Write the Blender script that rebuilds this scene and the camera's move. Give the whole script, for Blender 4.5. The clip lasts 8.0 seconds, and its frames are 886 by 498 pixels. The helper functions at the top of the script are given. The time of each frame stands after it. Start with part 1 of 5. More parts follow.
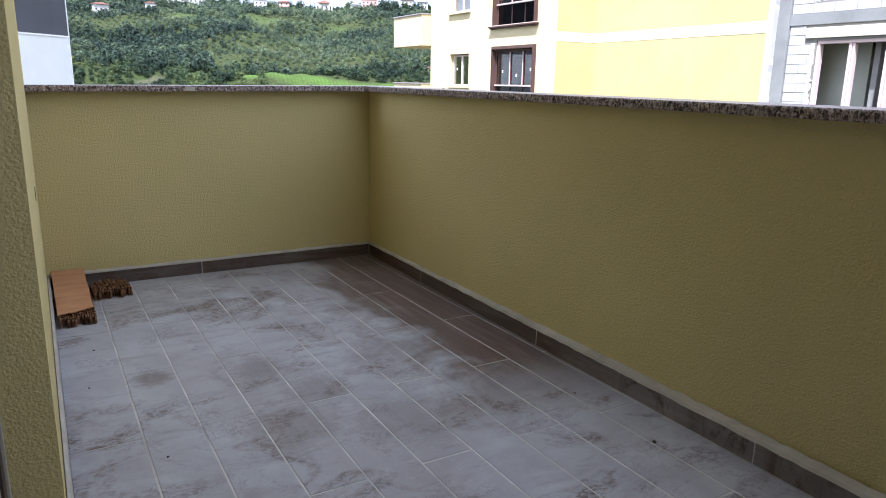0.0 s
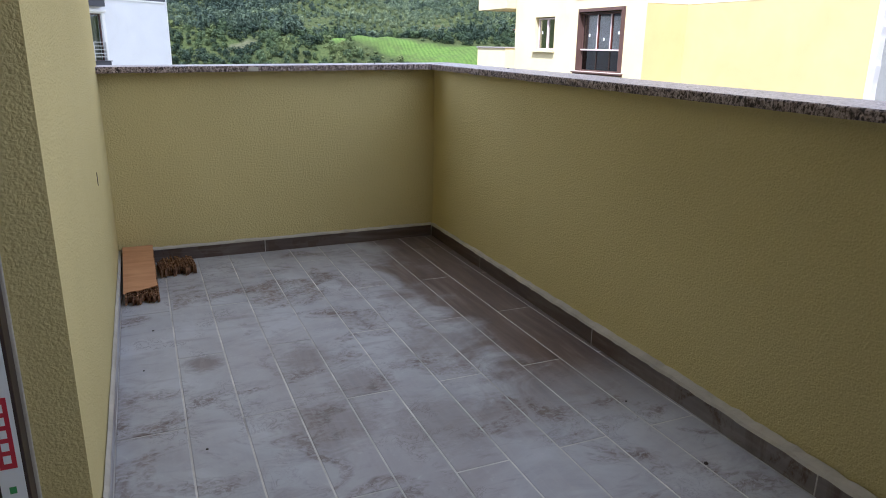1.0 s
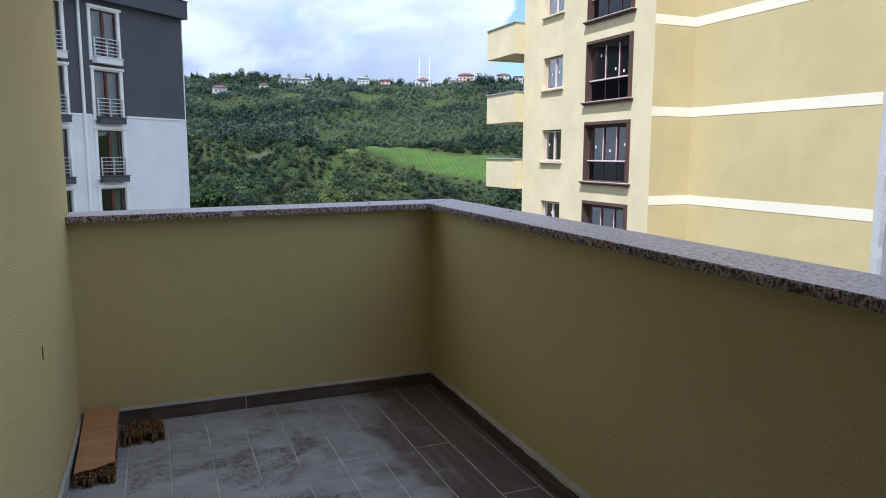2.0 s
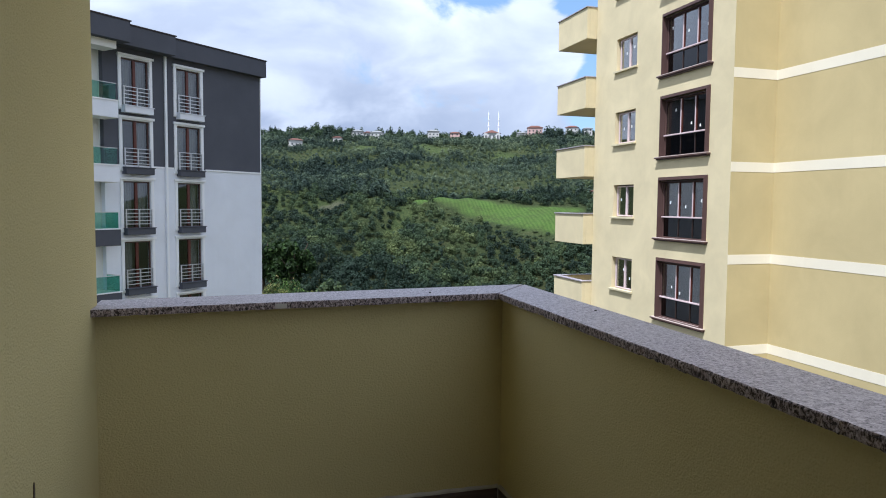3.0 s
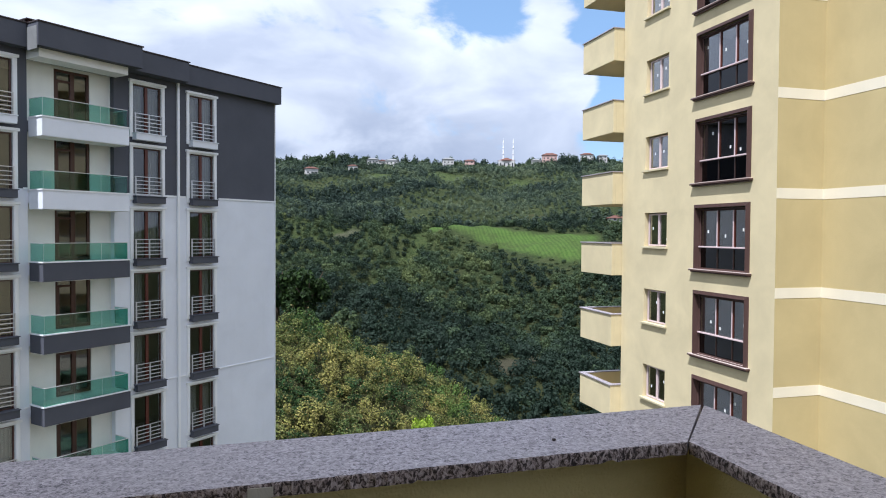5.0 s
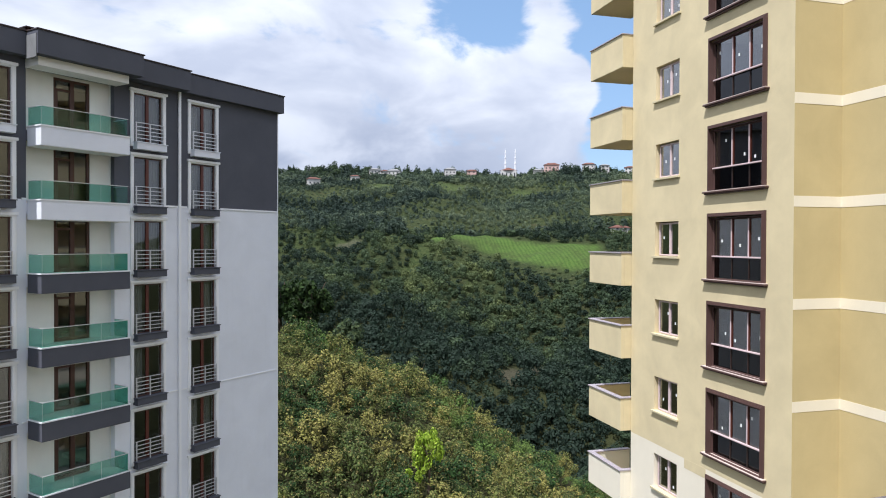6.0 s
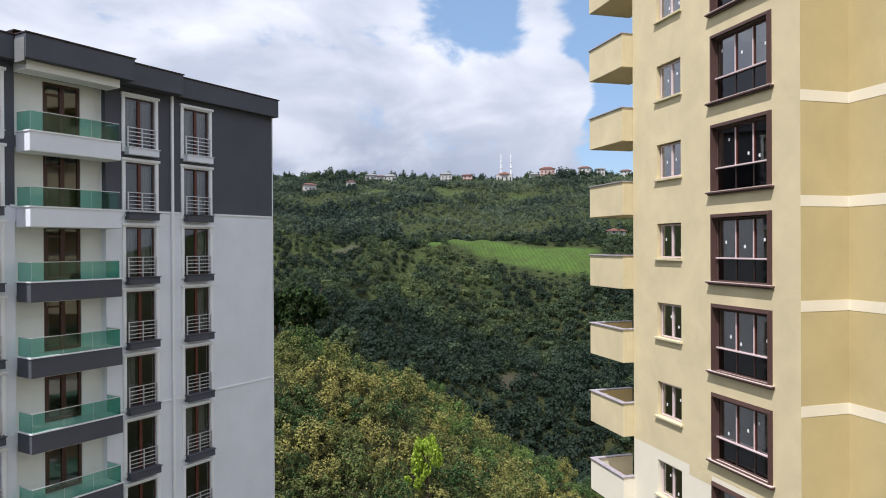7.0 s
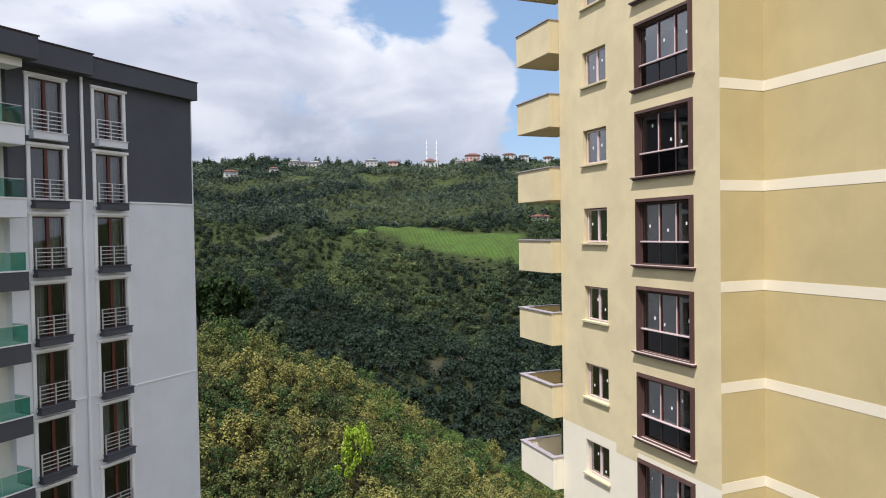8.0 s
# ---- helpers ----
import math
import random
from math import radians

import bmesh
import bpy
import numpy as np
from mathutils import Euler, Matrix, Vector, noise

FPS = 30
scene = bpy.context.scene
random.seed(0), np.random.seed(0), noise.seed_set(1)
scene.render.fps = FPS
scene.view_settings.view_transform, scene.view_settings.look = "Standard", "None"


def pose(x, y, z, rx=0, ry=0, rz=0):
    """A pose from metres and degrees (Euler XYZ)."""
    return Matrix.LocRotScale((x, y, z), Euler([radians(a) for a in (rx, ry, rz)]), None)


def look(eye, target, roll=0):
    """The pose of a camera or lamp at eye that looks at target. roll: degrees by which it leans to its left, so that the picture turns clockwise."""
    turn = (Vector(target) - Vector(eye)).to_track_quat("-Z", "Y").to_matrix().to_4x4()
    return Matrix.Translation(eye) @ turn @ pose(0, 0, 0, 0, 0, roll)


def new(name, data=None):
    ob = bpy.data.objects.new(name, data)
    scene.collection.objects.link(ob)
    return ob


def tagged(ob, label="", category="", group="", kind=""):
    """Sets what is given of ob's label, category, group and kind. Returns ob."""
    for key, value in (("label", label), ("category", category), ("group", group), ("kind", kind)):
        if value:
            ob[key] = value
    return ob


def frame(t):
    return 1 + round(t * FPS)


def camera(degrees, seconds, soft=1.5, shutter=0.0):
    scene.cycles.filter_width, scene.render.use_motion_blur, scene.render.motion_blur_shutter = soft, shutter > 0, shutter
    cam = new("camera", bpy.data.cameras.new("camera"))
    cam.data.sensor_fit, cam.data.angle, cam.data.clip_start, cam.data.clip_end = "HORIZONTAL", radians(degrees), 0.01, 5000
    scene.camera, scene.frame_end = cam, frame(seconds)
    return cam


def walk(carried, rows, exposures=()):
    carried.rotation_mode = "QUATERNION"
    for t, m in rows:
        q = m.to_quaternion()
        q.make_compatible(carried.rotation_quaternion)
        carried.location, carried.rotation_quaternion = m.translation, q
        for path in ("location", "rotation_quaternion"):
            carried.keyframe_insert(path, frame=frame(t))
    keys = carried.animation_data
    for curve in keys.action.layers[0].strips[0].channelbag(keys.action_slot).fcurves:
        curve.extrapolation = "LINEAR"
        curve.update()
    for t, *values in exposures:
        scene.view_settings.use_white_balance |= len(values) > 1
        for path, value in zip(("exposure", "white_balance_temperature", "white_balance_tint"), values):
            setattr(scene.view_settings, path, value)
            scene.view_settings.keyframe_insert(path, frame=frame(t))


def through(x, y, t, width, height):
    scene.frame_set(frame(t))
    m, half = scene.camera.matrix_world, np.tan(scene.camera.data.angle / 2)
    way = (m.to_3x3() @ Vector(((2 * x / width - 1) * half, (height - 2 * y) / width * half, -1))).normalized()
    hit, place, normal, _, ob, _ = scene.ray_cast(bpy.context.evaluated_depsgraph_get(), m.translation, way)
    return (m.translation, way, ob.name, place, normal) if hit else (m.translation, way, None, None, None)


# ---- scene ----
cam = camera(65.1, 8.0, soft=1.0)
PATH = [
    (0, (-1.73, -3.863, 1.039), (-0.748, -2.182, 0.576), 1.0),
    (0.5, (-1.652, -3.895, 1.045), (-0.8334, -2.1476, 0.52), 0.9),
    (1, (-1.581, -3.818, 1.123), (-0.818, -2.057, 0.559), 0.8),
    (1.5, (-1.517, -3.666, 1.189), (-0.741, -1.869, 0.778), 0.6),
    (1.7, (-1.461, -3.579, 1.215), (-0.682, -1.769, 0.869), 0.3),
    (2.8, (-1.232, -3.23, 1.424), (-0.631, -1.328, 1.273), 0.5),
    (3, (-1.217, -3.053, 1.424), (-0.64, -1.142, 1.296), 0.5),
    (3.5, (-1.114, -2.741, 1.434), (-0.555, -0.822, 1.358), 0.3),
    (4, (-1.007, -2.298, 1.461), (-0.451, -0.378, 1.404), 0.3),
    (4.5, (-1.05, -1.915, 1.477), (-0.505, 0.008, 1.425), 0.4),
    (5.8, (-1.05, -0.94, 1.555), (-0.519, 0.988, 1.524), 0.2),
    (6, (-1.047, -0.861, 1.51), (-0.516, 1.067, 1.489), 0.2),
    (6.5, (-1.039, -0.563, 1.477), (-0.501, 1.363, 1.467), -0.2),
    (7, (-0.967, -0.31, 1.473), (-0.426, 1.616, 1.466), -0.3),
    (7.5, (-1.019, -0.146, 1.485), (-0.467, 1.776, 1.47), -0.3),
    (7.75, (-1.02, -0.085, 1.473), (-0.4113, 1.819, 1.4525), -0.5),
    (8, (-1.02, -0.03, 1.46), (-0.2798, 1.8275, 1.4125), -0.9),
]
walk(cam, [(t, look(eye, target, roll)) for t, eye, target, roll in PATH],
     [(0, 1.76, 5700, 14), (1.0, 1.71, 5700, 14), (1.7, 1.06, 5450, 11), (2.8, 0.67, 5650, 11), (3.5, 0.62, 5650, 12), (4.5, 0.63, 5700, 12), (6.0, 0.58, 6050, 13), (7.0, 0.48, 6200, 14), (8.0, 0.46, 6300, 14)])

# ---- light ----
SUN_TO = Vector((-0.36, -0.31, 0.88)).normalized()
world = bpy.data.worlds.new("sky_world")
scene.world = world
world.use_nodes = True
wn, wl = world.node_tree.nodes, world.node_tree.links
wn.clear()
w_out = wn.new("ShaderNodeOutputWorld")
sky = wn.new("ShaderNodeTexSky")
sky.sky_type = "NISHITA"
sky.sun_disc = False
sky.sun_elevation = math.asin(SUN_TO.z)
sky.sun_rotation = math.atan2(SUN_TO.x, SUN_TO.y)
sky.dust_density = 0.5
w_sky = wn.new("ShaderNodeBackground")
w_sky.inputs["Strength"].default_value = 0.13
w_blue = wn.new("ShaderNodeMix")
w_blue.data_type, w_blue.blend_type = "RGBA", "MIX"
w_blue.inputs[0].default_value = 0.6
wl.new(sky.outputs["Color"], w_blue.inputs[6])
w_blue.inputs[7].default_value = (1.6, 2.55, 3.8, 1)
wl.new(w_blue.outputs[2], w_sky.inputs["Color"])
w_tc = wn.new("ShaderNodeTexCoord")
w_map = wn.new("ShaderNodeMapping")
w_map.inputs["Location"].default_value = (0.35, 0.1, 0.0)
w_map.inputs["Scale"].default_value = (1.0, 1.0, 1.9)
wl.new(w_tc.outputs["Generated"], w_map.inputs["Vector"])


def w_noise(scale, detail, rough, dist):
    n = wn.new("ShaderNodeTexNoise")
    n.inputs["Scale"].default_value = scale
    n.inputs["Detail"].default_value = detail
    n.inputs["Roughness"].default_value = rough
    n.inputs["Distortion"].default_value = dist
    wl.new(w_map.outputs["Vector"], n.inputs["Vector"])
    return n


def w_range(src, a, b, c=0.0, d=1.0):
    n = wn.new("ShaderNodeMapRange")
    n.interpolation_type = "SMOOTHSTEP"
    for k, v in zip(("From Min", "From Max", "To Min", "To Max"), (a, b, c, d)):
        n.inputs[k].default_value = v
    wl.new(src, n.inputs["Value"])
    return n.outputs["Result"]


def w_math(op, a, b):
    n = wn.new("ShaderNodeMath")
    n.operation = op
    for i, v in enumerate((a, b)):
        if isinstance(v, (int, float)):
            n.inputs[i].default_value = v
        else:
            wl.new(v, n.inputs[i])
    return n.outputs[0]


# clear air towards one side of the sky, cloud cover over the rest
def w_toward(az, el, a, b, amount):
    d = wn.new("ShaderNodeVectorMath")
    d.operation = "DOT_PRODUCT"
    wl.new(w_tc.outputs["Generated"], d.inputs[0])
    az, el = radians(az), radians(el)
    d.inputs[1].default_value = (math.sin(az) * math.cos(el), math.cos(az) * math.cos(el), math.sin(el))
    return w_range(d.outputs["Value"], math.cos(radians(a)), math.cos(radians(b)), 0.0, amount)


def w_sum(items):
    total = items[0]
    for it in items[1:]:
        total = w_math("ADD", total, it)
    return total


# blue gaps above and beside one heaped cumulus; the rest of the sky is overcast
gaps = w_sum([w_toward(21.5, 20.4, 8.5, 0.5, 1.25), w_toward(39.5, 8.0, 16.0, 9.0, 1.25), w_toward(29.5, 18.5, 6.0, 1.0, 0.9)])
heaps = w_sum([w_toward(19.7, 12.6, 4.0, 1.0, 0.7), w_toward(23.6, 12.0, 4.6, 1.8, 0.85), w_toward(25.8, 12.0, 3.0, 0.8, 0.6), w_toward(24.0, 8.6, 4.5, 1.5, 0.45), w_toward(24.6, 18.8, 3.8, 0.2, 0.95)])
big = w_noise(8.5, 9.0, 0.58, 0.3)
edge = w_math("MULTIPLY", w_math("SUBTRACT", big.outputs["Fac"], 0.5), 2.9)
cover = w_range(w_math("ADD", w_math("SUBTRACT", w_math("ADD", edge, heaps), gaps), 1.06), 0.20, 0.82)
shade = w_noise(5.5, 6.0, 0.5, 0.3)
w_ramp = wn.new("ShaderNodeValToRGB")
w_ramp.color_ramp.elements[0].position = 0.36
w_ramp.color_ramp.elements[0].color = (0.60, 0.65, 0.75, 1)
w_ramp.color_ramp.elements[1].position = 0.63
w_ramp.color_ramp.elements[1].color = (0.93, 0.96, 1.0, 1)
wl.new(shade.outputs["Fac"], w_ramp.inputs["Fac"])
w_cloud = wn.new("ShaderNodeBackground")
w_cloud.inputs["Strength"].default_value = 0.74
w_sep = wn.new("ShaderNodeSeparateXYZ")
wl.new(w_tc.outputs["Generated"], w_sep.inputs[0])
w_base = wn.new("ShaderNodeMix")
w_base.data_type, w_base.blend_type = "RGBA", "MIX"
low_grey = w_math("MULTIPLY", w_range(w_sep.outputs["Z"], 0.10, 0.27, 1.0, 0.0), w_range(shade.outputs["Fac"], 0.72, 0.44, 0.4, 1.0))
wl.new(w_math("MULTIPLY", low_grey, w_math("ADD", w_toward(2.0, 8.0, 24.0, 10.0, 0.6), 0.4)), w_base.inputs[0])
wl.new(w_ramp.outputs["Color"], w_base.inputs[6])
w_base.inputs[7].default_value = (0.38, 0.435, 0.55, 1)
wl.new(w_base.outputs[2], w_cloud.inputs["Color"])
w_mix = wn.new("ShaderNodeMixShader")
wl.new(cover, w_mix.inputs["Fac"])
wl.new(w_sky.outputs[0], w_mix.inputs[1])
wl.new(w_cloud.outputs[0], w_mix.inputs[2])
wl.new(w_mix.outputs[0], w_out.inputs["Surface"])

sun = new("sun", bpy.data.lights.new("sun", "SUN"))
sun.data.energy = 3.75
sun.data.angle = radians(0.6)
sun.data.color = (1.0, 0.965, 0.91)
sun.matrix_world = look((0, 0, 60), Vector((0, 0, 60)) - SUN_TO)


# ---- materials ----
def material(name, colour, rough=0.7, metal=0.0, spec=0.4):
    m = bpy.data.materials.new(name)
    m.use_nodes = True
    b = m.node_tree.nodes["Principled BSDF"]
    b.inputs["Base Color"].default_value = (*colour, 1)
    b.inputs["Roughness"].default_value = rough
    b.inputs["Metallic"].default_value = metal
    b.inputs["Specular IOR Level"].default_value = spec
    return m


class Nodes:
    """Short hand to wire a material."""

    def __init__(self, m):
        self.m, self.t = m, m.node_tree
        self.b = self.t.nodes["Principled BSDF"]

    def add(self, kind, **props):
        n = self.t.nodes.new(kind)
        if "operation" in props:
            n.operation = props["operation"]
        if "use_clamp" in props:
            n.use_clamp = props["use_clamp"]
        if "data_type" in props:
            n.data_type, n.blend_type = props["data_type"], props["blend_type"]
        if "attribute_name" in props:
            n.attribute_name = props["attribute_name"]
        if "wave_type" in props:
            n.wave_type, n.bands_direction = props["wave_type"], props["bands_direction"]
        return n

    def link(self, a, b):
        self.t.links.new(a, b)

    def coords(self, scale=(1, 1, 1), which="Object", rot=(0, 0, 0)):
        tc, mp = self.add("ShaderNodeTexCoord"), self.add("ShaderNodeMapping")
        mp.inputs["Scale"].default_value = scale
        mp.inputs["Rotation"].default_value = rot
        self.link(tc.outputs[which], mp.inputs["Vector"])
        return mp.outputs["Vector"]

    def world(self, scale=(1, 1, 1)):
        g, mp = self.add("ShaderNodeNewGeometry"), self.add("ShaderNodeMapping")
        mp.inputs["Scale"].default_value = scale
        self.link(g.outputs["Position"], mp.inputs["Vector"])
        return mp.outputs["Vector"]

    def noise(self, vec, scale, detail=4.0, rough=0.55, dist=0.0):
        n = self.add("ShaderNodeTexNoise")
        for k, v in (("Scale", scale), ("Detail", detail), ("Roughness", rough), ("Distortion", dist)):
            n.inputs[k].default_value = v
        self.link(vec, n.inputs["Vector"])
        return n.outputs["Fac"]

    def ramp(self, fac, *stops):
        n = self.add("ShaderNodeValToRGB")
        e = n.color_ramp.elements
        while len(e) < len(stops):
            e.new(0.5)
        for el, (p, c) in zip(e, stops):
            el.position, el.color = p, (*c, 1) if len(c) == 3 else c
        self.link(fac, n.inputs["Fac"])
        return n.outputs["Color"]

    def grey(self, fac, a, b, lo=0.0, hi=1.0):
        n = self.add("ShaderNodeMapRange")
        for k, v in zip(("From Min", "From Max", "To Min", "To Max"), (a, b, lo, hi)):
            n.inputs[k].default_value = v
        self.link(fac, n.inputs["Value"])
        return n.outputs["Result"]

    def mix(self, fac, a, b, blend="MIX"):
        n = self.add("ShaderNodeMix", data_type="RGBA", blend_type=blend)
        for sock, v in ((n.inputs[0], fac), (n.inputs[6], a), (n.inputs[7], b)):
            if isinstance(v, (int, float)):
                sock.default_value = v
            elif isinstance(v, tuple):
                sock.default_value = (*v, 1)
            else:
                self.link(v, sock)
        return n.outputs[2]

    def bump(self, height, strength, distance):
        n = self.add("ShaderNodeBump")
        n.inputs["Strength"].default_value = strength
        n.inputs["Distance"].default_value = distance
        self.link(height, n.inputs["Height"])
        self.link(n.outputs["Normal"], self.b.inputs["Normal"])

    def colour(self, c):
        self.link(c, self.b.inputs["Base Color"])

    def roughness(self, r):
        self.link(r, self.b.inputs["Roughness"])


def stucco(name, colour, grain, depth, stain=0.12, patch=0.5, strength=0.8):
    """Painted render: grainy relief, faint broad blotches and light streaks."""
    m = material(name, colour, 0.88, 0, 0.2)
    k = Nodes(m)
    p = k.world()
    fine = k.noise(p, grain, 3.0, 0.6)
    broad = k.noise(p, patch, 5.0, 0.6, 0.4)
    streak = k.noise(k.world((2.2, 2.2, 0.22)), 1.4, 4.0, 0.6)
    dark = tuple(v * (1 - stain) for v in colour)
    lite = tuple(min(1, v * (1 + stain * 0.45)) for v in colour)
    c = k.ramp(broad, (0.3, dark), (0.7, lite))
    c = k.mix(k.grey(streak, 0.55, 0.8, 0, 0.22), c, tuple(v * 0.86 for v in colour))
    c = k.mix(k.grey(fine, 0.3, 0.7, 0.0, 0.16), c, tuple(v * 0.72 for v in colour))
    k.colour(c)
    vor = k.add("ShaderNodeTexVoronoi")
    vor.inputs["Scale"].default_value = grain * 0.8
    k.link(p, vor.inputs["Vector"])
    rough = k.add("ShaderNodeMath", operation="SUBTRACT")
    k.link(k.noise(p, grain * 0.5, 4.0, 0.66, 0.7), rough.inputs[0])
    k.link(k.grey(vor.outputs["Distance"], 0.0, 0.7, 0.0, 0.28), rough.inputs[1])
    k.bump(rough.outputs[0], strength, depth)
    return m


M_RENDER = stucco("yellow_render", (0.62, 0.53, 0.258), 165.0, 0.0055, 0.10, 0.5, 0.8)
M_SAND = stucco("sand_paint", (0.585, 0.478, 0.25), 70.0, 0.003, 0.11, 0.5)
M_CREAM = stucco("cream_paint", (0.73, 0.625, 0.395), 70.0, 0.003, 0.13, 0.6)
M_PRIMER = stucco("white_primer", (0.86, 0.80, 0.66), 70.0, 0.003, 0.05)
M_BAND = stucco("pale_band_paint", (0.87, 0.80, 0.64), 70.0, 0.003, 0.05)
M_DARK = stucco("anthracite_paint", (0.103, 0.107, 0.130), 30.0, 0.004, 0.12)
M_LIGHT = stucco("light_blue_grey_paint", (0.83, 0.855, 0.93), 30.0, 0.004, 0.06)
M_WHITE = stucco("white_paint", (0.88, 0.87, 0.84), 30.0, 0.003, 0.05)
M_TRIMW = material("white_trim_paint", (0.88, 0.89, 0.92), 0.5)
M_SOFFIT = stucco("soffit_paint", (0.66, 0.58, 0.38), 22.0, 0.006, 0.08)
M_BROWN = material("brown_window_trim", (0.098, 0.055, 0.048), 0.5)
M_SILL_LIT = stucco("sunlit_pale_sill", (0.62, 0.52, 0.47), 40.0, 0.002, 0.15, 3.0)
M_MAHOG = material("mahogany_frame", (0.11, 0.032, 0.022), 0.4)
M_PINK = material("frame_under_film", (0.66, 0.53, 0.53), 0.45)
M_RAIL = material("pale_metal_rail", (0.66, 0.66, 0.68), 0.35, 0.4)
M_STICK = material("white_sticker", (0.85, 0.85, 0.83), 0.6)
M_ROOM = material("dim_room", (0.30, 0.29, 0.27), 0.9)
M_CURT = material("grey_curtain", (0.42, 0.42, 0.42), 0.9)


def glass(name, tint, gloss_rough=0.02, boost=1.0):
    m = bpy.data.materials.new(name)
    m.use_nodes = True
    t = m.node_tree
    t.nodes.clear()
    out, mix = t.nodes.new("ShaderNodeOutputMaterial"), t.nodes.new("ShaderNodeMixShader")
    tr, gl = t.nodes.new("ShaderNodeBsdfTransparent"), t.nodes.new("ShaderNodeBsdfGlossy")
    fr, mul = t.nodes.new("ShaderNodeLayerWeight"), t.nodes.new("ShaderNodeMath")
    powr = t.nodes.new("ShaderNodeMath")
    tr.inputs["Color"].default_value = (*tint, 1)
    gl.inputs["Roughness"].default_value = gloss_rough
    fr.inputs["Blend"].default_value = 0.5
    powr.operation, powr.inputs[1].default_value = "POWER", 4.0
    mul.operation, mul.use_clamp = "MULTIPLY_ADD", True
    mul.inputs[1].default_value = 0.8 * boost
    mul.inputs[2].default_value = 0.05 * boost
    t.links.new(fr.outputs["Facing"], powr.inputs[0])
    t.links.new(powr.outputs[0], mul.inputs[0])
    t.links.new(mul.outputs[0], mix.inputs[0])
    t.links.new(tr.outputs[0], mix.inputs[1])
    t.links.new(gl.outputs[0], mix.inputs[2])
    t.links.new(mix.outputs[0], out.inputs["Surface"])
    return m


M_GLASS = glass("window_glass", (0.84, 0.86, 0.86), 0.02, 3.2)
M_GLASSG = glass("house_glass", (0.80, 0.82, 0.81), 0.02, 1.7)
M_GLASSD = glass("dark_film_glass", (0.18, 0.19, 0.22), 0.05, 1.15)
M_GREEN = glass("green_glass", (0.53, 0.77, 0.71), 0.03, 0.9)

# granite coping: speckled grey-pink stone, the sawn edge darker and rougher
M_GRAN = material("granite_top", (0.5, 0.47, 0.48), 0.45)
k = Nodes(M_GRAN)
p = k.world()
sp = k.noise(p, 92.0, 4.0, 0.68, 1.1)
c = k.ramp(sp, (0.36, (0.065, 0.055, 0.065)), (0.43, (0.24, 0.205, 0.225)), (0.54, (0.43, 0.375, 0.41)), (0.66, (0.60, 0.55, 0.58)))
c = k.mix(k.grey(k.noise(p, 3.0, 4), 0.35, 0.7, 0, 0.35), c, (0.42, 0.39, 0.40))
k.colour(c)
k.roughness(k.grey(sp, 0.3, 0.7, 0.55, 0.35))
k.bump(sp, 0.3, 0.002)
M_GRANE = material("granite_sawn_edge", (0.3, 0.25, 0.22), 0.8)
k = Nodes(M_GRANE)
p = k.world((1, 1, 0.7))
sp = k.noise(p, 110.0, 4.0, 0.66, 0.8)
k.colour(k.ramp(sp, (0.41, (0.030, 0.023, 0.023)), (0.47, (0.13, 0.098, 0.090)), (0.53, (0.30, 0.24, 0.23)), (0.68, (0.55, 0.47, 0.45))))
k.bump(sp, 0.6, 0.004)

